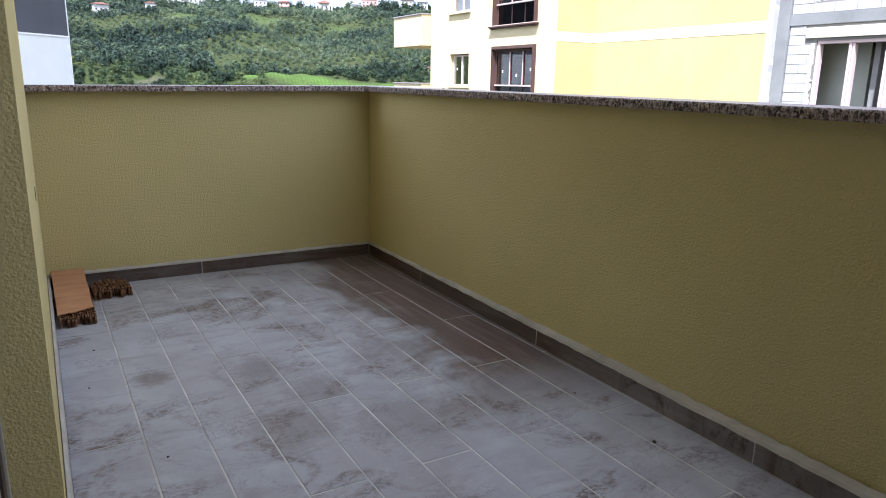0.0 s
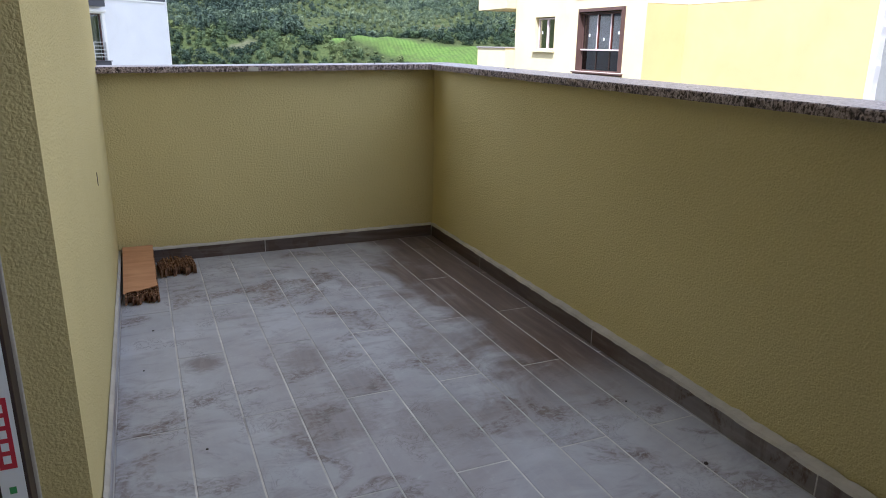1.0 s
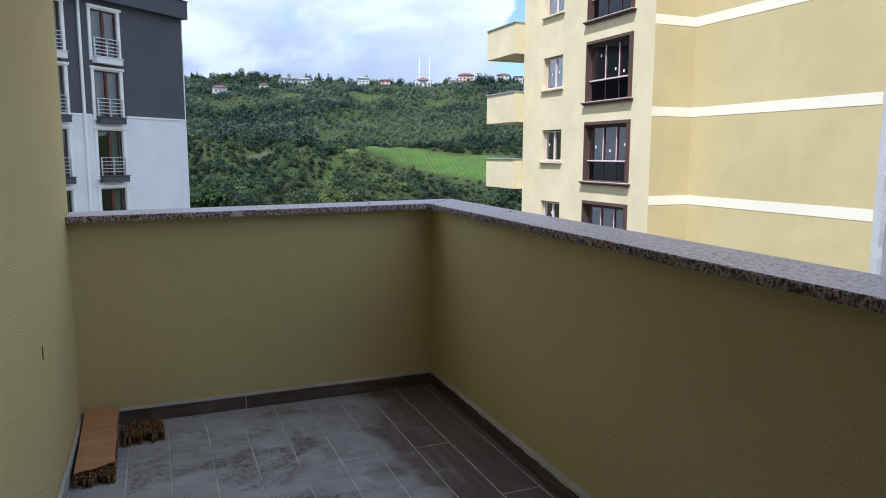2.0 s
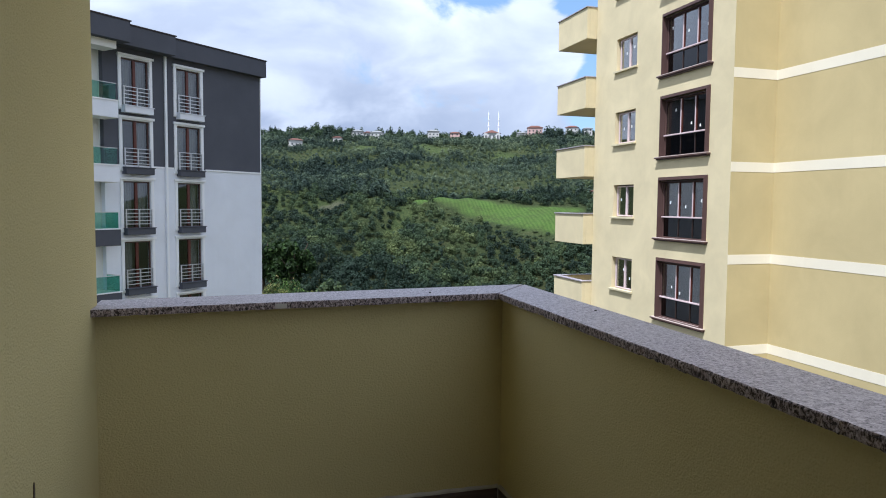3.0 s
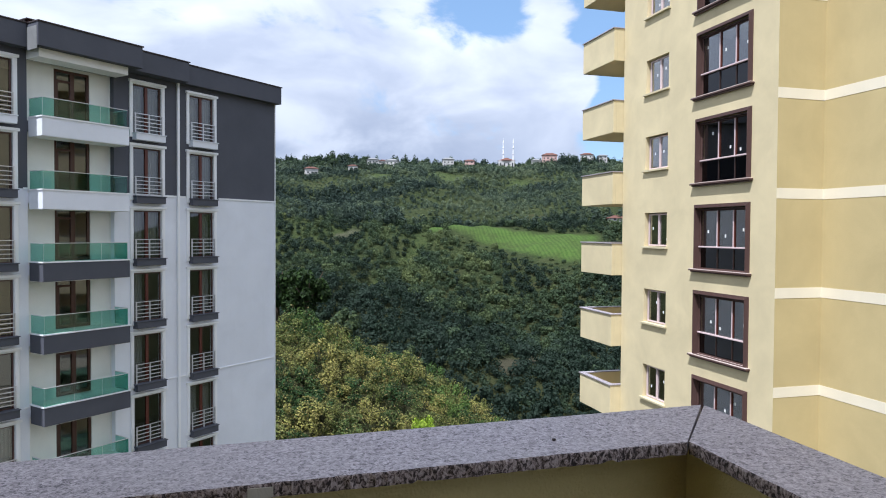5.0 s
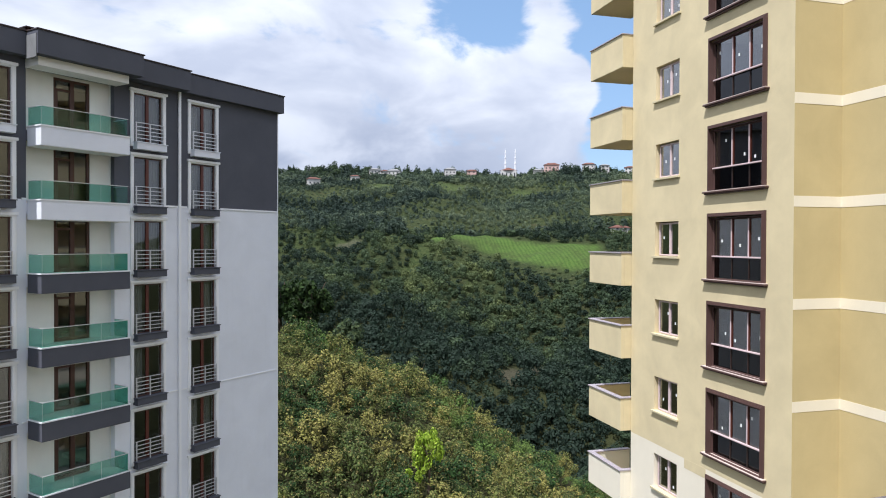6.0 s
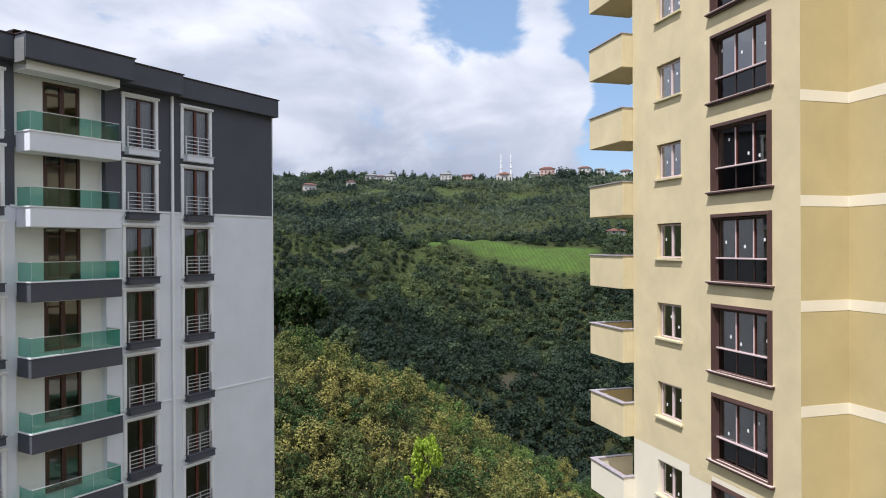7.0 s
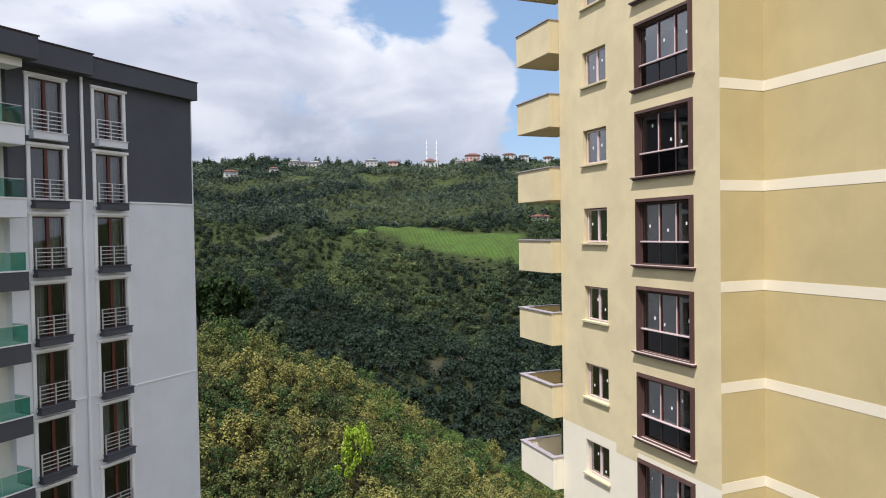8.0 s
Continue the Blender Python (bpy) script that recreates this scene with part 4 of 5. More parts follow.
g_light, g_dark = g_window(M_LIGHT), g_window(M_DARK)
curt = (curtain_mesh(0.3, 0.95, -2.5, -0.3), curtain_mesh(1.15, 1.8, -2.5, -0.3))
rnd = random.Random(11)
for c in (*COLS, -16.2, -19.7):
    for i, t in enumerate(GT):
        kit = g_light if i == 0 else g_dark
        w = part("window", kit["window"], grey, (c, 0, t - GB), "tall window with white moulded surround")
        part("ledge", kit["ledge"], w, label="light grey boxed ledge" if i == 0 else "anthracite boxed ledge")
        for nm in ("head", "frame", "mullion"):
            part(nm, kit[nm], w)
        for z in (-1.69, -1.89, -2.08, -2.27, -2.45):
            part("rail_bar", kit["rail_bar"], w, (0, 0, z))
        for q in (0.22, CW / 2 - 0.02, CW - 0.26):
            part("rail_post", kit["rail_post"], w, (q, 0, 0))
        for me in kit["pane"]:
            part("pane", me, w)
        for me in curt:
            if rnd.random() < 0.45:
                part("curtain", me, w, label="grey hanging curtain")

# balconies of the grey block
BO = 1.1
D0, D1, BD = -8.9, -7.2, -0.4
for a, b, o0, o1 in ((BAY[0] - 0.2, D0, BD - 0.2, BD), (D1, BAY[1] + 0.2, BD - 0.2, BD), (BAY[0] - 0.2, BAY[0], BD, -0.3), (BAY[1], BAY[1] + 0.2, BD, -0.3)):
    gpart("bay_wall", mesh_of("bay_wall", [fb(a, b, o0, o1, GB, 9.3)], M_WHITE), "white wall behind the balconies")
bay_head = mesh_of("bay_head", [fb(D0, D1, BD - 0.2, BD, 2.47, 3.12)], M_WHITE)
slab_boxes = [fb(BAY[0] + 0.05, BAY[1] + 0.08, 0.0, BO, -0.84, 0.0)]
g_slab = {m: mesh_of("balcony", slab_boxes, m, 0.012) for m in (M_LIGHT, M_DARK)}
g_deck = mesh_of("deck", [fb(BAY[0] + 0.0, BAY[1], BD, -0.002, -0.35, -0.02)], M_WHITE)
g_drip = mesh_of("edge_strip", [fb(BAY[0] + 0.02, BAY[1] + 0.1, BO, BO + 0.04, -0.03, 0.03), fb(BAY[0] + 0.01, BAY[0] + 0.05, 0.0, BO, -0.03, 0.03)], M_TRIMW)
# white plates added on and below the slab to bounce light into the bay
g_bounce_top = mesh_of("balcony_floor", [fb(BAY[0] + 0.12, BAY[1], 0.0, BO - 0.09, 0.001, 0.014)], M_WHITE)
g_bounce_low = mesh_of("underside", [fb(BAY[0] + 0.08, BAY[1] + 0.05, 0.0, BO - 0.03, -0.856, -0.843)], M_WHITE)
GLZ = 0.81
span = BAY[1] - BAY[0] - 0.12
g_glass = [mesh_of("glass_panel", [fb(BAY[0] + 0.1 + span * i / 3 + 0.01, BAY[0] + 0.1 + span * (i + 1) / 3 - 0.01, BO - 0.05, BO - 0.035, 0.03, GLZ)], M_GREEN) for i in range(3)]
g_glass += [mesh_of("glass_panel", [fb(s, s + 0.015, 0.02, BO - 0.06, 0.03, GLZ)], M_GREEN) for s in (BAY[0] + 0.09, BAY[1] - 0.02)]
g_hand = mesh_of("handrail", [fb(BAY[0] + 0.07, BAY[1] + 0.01, BO - 0.065, BO - 0.02, GLZ, GLZ + 0.03), fb(BAY[0] + 0.075, BAY[0] + 0.12, 0.0, BO - 0.065, GLZ, GLZ + 0.03), fb(BAY[1] - 0.035, BAY[1] + 0.01, 0.0, BO - 0.065, GLZ, GLZ + 0.03)], M_RAIL, 0.006)
DO = BD - 0.05
M_DOORB = material("dark_brown_door", (0.078, 0.033, 0.025), 0.4)
d_frame = mesh_of("balcony_door", [fb(D0, D1, DO - 0.12, DO, 2.35, 2.47)], M_DOORB, 0.01)
d_bits = [("stile", fb(D0, D0 + 0.12, DO - 0.12, DO, 0, 2.35)), ("stile", fb(D1 - 0.12, D1, DO - 0.12, DO, 0, 2.35)), ("mullion", fb(D0 + 0.78, D0 + 0.98, DO - 0.12, DO + 0.01, 0.16, 2.35)),
          ("transom", fb(D0 + 0.12, D0 + 0.78, DO - 0.12, DO, 1.9, 2.0)), ("sash_stile", fb(D0 + 0.12, D0 + 0.22, DO - 0.1, DO, 0.16, 1.9)), ("bottom_rail", fb(D0 + 0.12, D1 - 0.12, DO - 0.12, DO, 0.0, 0.16))]
d_bits = [(nm, mesh_of(nm, [q], M_DOORB, 0.01)) for nm, q in d_bits]
d_pane = [mesh_of("pane", [fb(D0 + 0.2, D0 + 0.8, DO - 0.07, DO - 0.06, 0.15, 2.36)], M_GLASSG), mesh_of("pane", [fb(D0 + 0.97, D1 - 0.11, DO - 0.07, DO - 0.06, 0.15, 2.36)], M_GLASSG)]
for i, t in enumerate(GT):
    z = t - 2.62 - GB
    b = part("balcony", g_slab[M_LIGHT if i < 2 else M_DARK], grey, (0, 0, z), "light grey balcony front" if i < 2 else "anthracite balcony front")
    for nm, me in [("deck", g_deck), ("balcony_floor", g_bounce_top), ("underside", g_bounce_low), ("edge_strip", g_drip), ("handrail", g_hand)] + [("glass_panel", m) for m in g_glass]:
        part(nm, me, b)
    d = part("balcony_door", d_frame, grey, (0, 0, z), "mahogany brown glazed balcony door")
    for nm, me in d_bits:
        part(nm, me, d)
    for me in d_pane:
        part("pane", me, d)
    part("bay_head", bay_head, grey, (0, 0, z), "white wall over the door")

# ---- ground, valley and hills ----
def smooth(a, b, x):
    t = np.clip((x - a) / (b - a), 0, 1)
    return t * t * (3 - 2 * t)


def rolling(x, y, length, seed):
    """Smooth pseudo-random undulation between about -1 and 1."""
    r = random.Random(seed)
    out = 0.0
    for i in range(7):
        a, ph, w = r.uniform(0, 2 * math.pi), r.uniform(0, 6.3), (0.6 + 0.9 * r.random()) * 2 * math.pi / length
        out = out + np.sin((x * math.cos(a) + y * math.sin(a)) * w + ph)
    return out / 3.2


def ground_height(x, y):
    """Height of the land: a near spur, a deep valley, a field terrace and a long hill crest."""
    x, y = np.asarray(x, float), np.asarray(y, float)
    r = np.hypot(x, y)
    az = np.degrees(np.arctan2(x, y))
    crest_near = np.interp(az, (-30, 2.2, 11.7, 18.6, 23.3, 27.1, 34, 60), (-9.5, -13.5, -18.9, -27.4, -31.5, -34.8, -38.8, -42.0))
    near = np.interp(az, (-30, 2, 20, 40), (-27.0, -26.5, -27.0, -29.0))
    z = near + (crest_near - near) * smooth(50, 92, r)
    z = z + (-62 - z) * smooth(96, 175, r)
    slope = np.interp(r, (150, 190, 250, 330, 352, 398, 430, 540, 640, 730, 900, 1500, 4500), (-64, -60, -40, -19, -14.5, 3.5, 8, 31, 53, 69, 62, 20, -30))
    slope = slope + rolling(x, y, 170, 5) * 7.5 * smooth(170, 260, r) * (1 - 0.7 * smooth(560, 680, r)) * (1 - 0.75 * smooth(325, 350, r) * (1 - smooth(400, 440, r))) + rolling(x, y, 60, 6) * 1.8 * smooth(190, 260, r)
    # a grassy gully running down from the field's corner
    line = 15.0 - (405 - r) * 0.062
    slope = slope - 7.0 * np.exp(-((az - line) / 1.5) ** 2) * smooth(190, 230, r) * (1 - smooth(370, 410, r))
    w = smooth(140, 190, r)
    z = z * (1 - w) + slope * w
    side = smooth(60, 100, np.abs(az - 15))
    far = np.interp(r, (0, 60, 400, 4500), (-28, -28, -32, -40))
    z = z * (1 - side) + far * side
    return z + rolling(x, y, 14, 9) * 0.5 * smooth(35, 60, r)


def field_mask(x, y):
    r, az = np.hypot(x, y), np.degrees(np.arctan2(x, y))
    edge = np.interp(az, (13, 17, 20, 23, 28), (397, 386, 374, 358, 346))
    top = np.interp(az, (13, 17, 20, 23, 28), (413, 409, 402, 395, 386))
    return smooth(edge, edge + 6, r) * (1 - smooth(top - 3, top + 3, r)) * smooth(13.6, 14.4, az) * (1 - smooth(27.6, 28.6, az))


def grass_mask(x, y):
    """Open grass down the gully and along the terrace."""
    r, az = np.hypot(x, y), np.degrees(np.arctan2(x, y))
    line = 15.0 - (405 - r) * 0.062
    gully = 0.7 * (1 - smooth(0.3, 1.0, np.abs(az - line) + 0.5 * rolling(x, y, 25, 44))) * smooth(200, 225, r) * (1 - smooth(385, 400, r))
    bench = smooth(380, 388, r) * (1 - smooth(408, 416, r)) * (1 - smooth(14, 15.5, az))
    return np.maximum(np.maximum(gully, 0.4 * bench), upland_mask(x, y))


def upland_mask(x, y):
    """Pale meadows between the orchards below the village."""
    r, az = np.hypot(x, y), np.degrees(np.arctan2(x, y))
    right = smooth(585, 600, r) * (1 - smooth(655, 670, r)) * smooth(19, 21, az) * smooth(-0.35, 0.1, rolling(x, y, 60, 51))
    left = smooth(596, 606, r) * (1 - smooth(640, 655, r)) * smooth(9, 10, az) * (1 - smooth(17.5, 18.5, az)) * smooth(0.0, 0.3, rolling(x, y, 50, 52))
    return np.maximum(right, left)


def earth_mask(x, y):
    """Two slips of bare earth on the valley side."""
    r, az = np.hypot(x, y), np.degrees(np.arctan2(x, y))
    wav = rolling(x, y, 12, 41) * 0.25
    a = 1 - smooth(0.7, 1.1, np.hypot((az - 20.9) / 1.0, (r - 233) / 11) + wav)
    b = 1 - smooth(0.7, 1.1, np.hypot((az - 23.0) / 1.1, (r - 250 - 4 * (az - 22.8)) / 9) + wav)
    c = 1 - smooth(0.7, 1.1, np.hypot((az - 7.5) / 1.6, (r - 388 - 5 * (az - 7.5)) / 5) + wav)
    return np.maximum(np.maximum(a, b), 0.8 * c)


azs = np.concatenate([np.arange(-180, -12, 4.0), np.arange(-12, 46, 0.4), np.arange(46, 180, 4.0)])
rs = np.concatenate([[0.02], np.geomspace(20, 95, 26), np.linspace(98, 200, 30), np.linspace(205, 460, 72), np.linspace(466, 820, 50), np.geomspace(860, 4800, 16)])
A2, R2 = np.meshgrid(np.radians(azs), rs)
GX2, GY2 = R2 * np.sin(A2), R2 * np.cos(A2)
GZ2 = ground_height(GX2, GY2)
n_a, n_r = len(azs), len(rs)
idx = np.arange(n_a * n_r).reshape(n_r, n_a)
nxt = np.roll(idx, -1, axis=1)
quads = np.stack([idx[:-1], idx[1:], nxt[1:], nxt[:-1]], -1).reshape(-1, 4)


def mesh_from(name, verts, faces, mats):
    me = bpy.data.meshes.new(name)
    nv, nf, k = len(verts), len(faces), faces.shape[1]
    me.vertices.add(nv)
    me.vertices.foreach_set("co", np.asarray(verts, np.float32).ravel())
    me.loops.add(nf * k)
    me.loops.foreach_set("vertex_index", np.asarray(faces, np.int32).ravel())
    me.polygons.add(nf)
    me.polygons.foreach_set("loop_start", np.arange(0, nf * k, k, dtype=np.int32))
    me.update(calc_edges=True)
    for m in mats:
        me.materials.append(m)
    return me


M_LAND = material("grass_and_scrub", (0.07, 0.11, 0.03), 0.95, 0, 0.1)
k = Nodes(M_LAND)
p = k.world()
c = k.ramp(k.noise(p, 0.06, 8.0, 0.65), (0.3, (0.026, 0.038, 0.017)), (0.52, (0.044, 0.058, 0.024)), (0.72, (0.075, 0.084, 0.036)))
c = k.mix(k.grey(k.noise(p, 0.35, 6.0, 0.7), 0.42, 0.62, 0, 0.7), c, (0.022, 0.036, 0.013))
c = k.mix(k.grey(k.noise(p, 1.3, 4.0, 0.7), 0.5, 0.62, 0, 0.6), c, (0.085, 0.098, 0.040))
c = k.mix(k.grey(k.noise(p, 0.025, 5.0, 0.6, 1.0), 0.6, 0.7, 0, 0.45), c, (0.12, 0.09, 0.055))
at = k.add("ShaderNodeAttribute", attribute_name="crop")
wave = k.add("ShaderNodeTexWave", wave_type="BANDS", bands_direction="X")
wave.inputs["Scale"].default_value = 0.16
wave.inputs["Distortion"].default_value = 3.5
wave.inputs["Detail"].default_value = 3.0
k.link(k.coords((1, 0.35, 0), "Object", (0, 0, 0.35)), wave.inputs["Vector"])
crop = k.ramp(wave.outputs["Fac"], (0.1, (0.070, 0.128, 0.028)), (0.8, (0.096, 0.162, 0.038)))
crop = k.mix(k.grey(k.noise(p, 0.09, 6.0, 0.7), 0.42, 0.68, 0, 0.7), crop, (0.060, 0.070, 0.030))
crop = k.mix(k.grey(k.noise(p, 0.7, 5.0, 0.75), 0.48, 0.62, 0, 0.5), crop, (0.038, 0.066, 0.018))
soil = k.add("ShaderNodeAttribute", attribute_name="soil")
c = k.mix(soil.outputs["Fac"], c, k.ramp(k.noise(p, 0.5, 6.0, 0.7), (0.35, (0.070, 0.064, 0.052)), (0.65, (0.145, 0.128, 0.105))))
grass = k.add("ShaderNodeAttribute", attribute_name="grass")
c = k.mix(grass.outputs["Fac"], c, k.ramp(k.noise(p, 0.45, 7.0, 0.75), (0.35, (0.030, 0.048, 0.020)), (0.5, (0.060, 0.086, 0.030)), (0.68, (0.100, 0.114, 0.046))))
litter = k.add("ShaderNodeAttribute", attribute_name="litter")
# darker olive ground under bushes and scrub stands in for shade in the gaps
c = k.mix(litter.outputs["Fac"], c, k.ramp(k.noise(p, 2.5, 5.0, 0.7), (0.35, (0.030, 0.036, 0.014)), (0.65, (0.068, 0.066, 0.030))))
k.colour(k.mix(at.outputs["Fac"], c, crop))
k.bump(k.noise(p, 0.9, 6.0, 0.75), 1.0, 1.2)
land = mesh_from("ground", np.stack([GX2, GY2, GZ2], -1).reshape(-1, 3), quads, [M_LAND])
att = land.attributes.new("crop", "FLOAT", "POINT")
att.data.foreach_set("value", field_mask(GX2, GY2).astype(np.float32).ravel())
for nm, values in (("grass", grass_mask(GX2, GY2)), ("litter", np.maximum(smooth(48, 54, R2) * (1 - smooth(104, 110, R2)), 0.6 * smooth(110, 130, R2) * (1 - smooth(290, 345, R2)) * (1 - grass_mask(GX2, GY2))))):
    att = land.attributes.new(nm, "FLOAT", "POINT")
    att.data.foreach_set("value", values.astype(np.float32).ravel())
att = land.attributes.new("soil", "FLOAT", "POINT")
att.data.foreach_set("value", earth_mask(GX2, GY2).astype(np.float32).ravel())
land.polygons.foreach_set("use_smooth", np.ones(len(quads), bool))
tagged(new("ground", land), "green valley land with scrub, grass and a mown field", "ground", kind="structure")


# ---- foliage ----
def leaf_material(name, low, mid, high, autumn=None, through=0.35, vary=(0.5, 1.5), turned=0.72):
    m = material(name, mid, 0.7, 0, 0.25)
    k = Nodes(m)
    tint = k.add("ShaderNodeAttribute", attribute_name="tint")
    geo = k.add("ShaderNodeNewGeometry")
    c = k.ramp(tint.outputs["Fac"], (0.0, low), (0.5, mid), (1.0, high))
    if autumn:
        c = k.mix(k.grey(geo.outputs["Random Per Island"], turned, turned + 0.18, 0.0, 0.65), c, autumn)
    v = k.add("ShaderNodeHueSaturation")
    k.link(k.grey(geo.outputs["Random Per Island"], 0, 1, *vary), v.inputs["Value"])
    k.link(c, v.inputs["Color"])
    k.colour(v.outputs["Color"])
    tr, mix = k.add("ShaderNodeBsdfTranslucent"), k.add("ShaderNodeMixShader")
    k.link(v.outputs["Color"], tr.inputs["Color"])
    mix.inputs[0].default_value = through
    out = [n for n in k.t.nodes if n.type == "OUTPUT_MATERIAL"][0]
    k.link(k.b.outputs[0], mix.inputs[1])
    k.link(tr.outputs[0], mix.inputs[2])
    k.link(mix.outputs[0], out.inputs["Surface"])
    return m


# distance haze is put into these two greens: bluer, the hilltop one paler
M_FAR = leaf_material("hazed_hill_foliage", (0.022, 0.040, 0.026), (0.062, 0.096, 0.046), (0.135, 0.168, 0.064), vary=(0.72, 1.28))
M_HILL_HAZE = leaf_material("hazed_hilltop_foliage", (0.034, 0.056, 0.044), (0.088, 0.124, 0.080), (0.165, 0.205, 0.115), vary=(0.8, 1.2))
M_HAZEL = leaf_material("hazel_foliage", (0.026, 0.066, 0.016), (0.118, 0.140, 0.034), (0.225, 0.214, 0.056), (0.155, 0.108, 0.045), 0.08, (0.28, 1.65), 0.78)
M_BUSH = leaf_material("green_bush_foliage", (0.050, 0.098, 0.022), (0.090, 0.150, 0.032), (0.150, 0.205, 0.050), None, 0.15, (0.55, 1.4))
M_FRESH = leaf_material("fresh_green_foliage", (0.16, 0.27, 0.025), (0.29, 0.41, 0.040), (0.42, 0.52, 0.075))
M_DEEP = leaf_material("dark_tree_foliage", (0.012, 0.026, 0.008), (0.024, 0.048, 0.012), (0.05, 0.085, 0.02))
M_BARK = stucco("bark", (0.10, 0.075, 0.055), 14.0, 0.02, 0.4)
rng = np.random.default_rng(7)


def crown_cards(count, size, lumps, shell=0.62, reach=(0.25, 0.62), puff=(0.36, 0.55), ruffle=0.55, lift=0.35):
    """Leaf clumps as small bent-looking quads over a lumpy crown of radius 1: (count, 4, 3)."""
    cen = rng.normal(size=(lumps, 3))
    cen /= np.linalg.norm(cen, axis=1)[:, None]
    cen *= rng.uniform(*reach, (lumps, 1))
    cen[:, 2] = cen[:, 2] * 0.75 + 0.1
    which = rng.integers(0, lumps, count)
    d = rng.normal(size=(count, 3))
    d /= np.linalg.norm(d, axis=1)[:, None]
    rad = rng.uniform(*puff, (lumps,))[which] * (shell + (1 - shell) * rng.random(count) ** 0.5)
    pos = cen[which] + d * rad[:, None]
    nrm = d + rng.normal(scale=ruffle, size=(count, 3)) + np.array((0, 0, lift))
    nrm /= np.linalg.norm(nrm, axis=1)[:, None]
    up = rng.normal(size=(count, 3))
    t1 = np.cross(nrm, up)
    t1 /= np.linalg.norm(t1, axis=1)[:, None]
    t2 = np.cross(nrm, t1)
    s = size * rng.uniform(0.55, 1.3, (count, 1))
    return np.stack([pos - t1 * s, pos - t2 * s * 0.6 + nrm * s * 0.15, pos + t1 * s, pos + t2 * s * 0.6 + nrm * s * 0.15], 1)


def spread(spots, templates, tint):
    """Copies of crown templates at spots (x, y, z, rx, rz, index) as one vertex and face table."""
    vs, tints = [], []
    ang = rng.uniform(0, 2 * math.pi, len(spots))
    for (x, y, z, a, b, i), an, ti in zip(spots, ang, tint):
        t = templates[int(i)]
        ca, sa = math.cos(an) * a, math.sin(an) * a
        q = np.empty((len(t) * 4, 3), np.float32)
        f = t.reshape(-1, 3)
        q[:, 0] = f[:, 0] * ca - f[:, 1] * sa + x
        q[:, 1] = f[:, 0] * sa + f[:, 1] * ca + y
        q[:, 2] = f[:, 2] * b + z
        vs.append(q)
        tints.append(np.full(len(t) * 4, ti, np.float32))
    v = np.concatenate(vs)
    return v, np.arange(len(v)).reshape(-1, 4), np.concatenate(tints)


def foliage(name, spots, templates, tint, mat, label, category):
    v, f, ti = spread(spots, templates, tint)
    me = mesh_from(name, v, f, [mat])
    a = me.attributes.new("tint", "FLOAT", "POINT")
    a.data.foreach_set("value", ti)
    ob = new(name, me)
    return tagged(ob, label, category, kind="stuff")


def scatter(n, r0, r1, a0, a1, gap):
    """Points spread evenly over a sector, none nearer than gap(r) to another."""
    cells, out = {}, []
    rr = np.sqrt(rng.uniform(r0 * r0, r1 * r1, n))
    aa = np.radians(rng.uniform(a0, a1, n))
    for r, a in zip(rr, aa):
        g = gap(r)
        x, y = r * math.sin(a), r * math.cos(a)
        key = (int(x // 8), int(y // 8))
        if any((x - u) ** 2 + (y - v) ** 2 < g * g for i in (-1, 0, 1) for j in (-1, 0, 1) for u, v in cells.get((key[0] + i, key[1] + j), ())):
            continue
        cells.setdefault(key, []).append((x, y))
        out.append((x, y, r, math.degrees(a)))
    return out


# far woods on the hill across the valley
mid_t = [crown_cards(200, 0.14, 9, 0.7, (0.3, 0.62), (0.30, 0.46), 0.28) for _ in range(7)]
far_t = [crown_cards(72, 0.215, 6, 0.75, (0.25, 0.55), (0.36, 0.52), 0.24) for _ in range(7)]
mid_spots, mid_tint, far_spots, far_tint = [], [], [], []
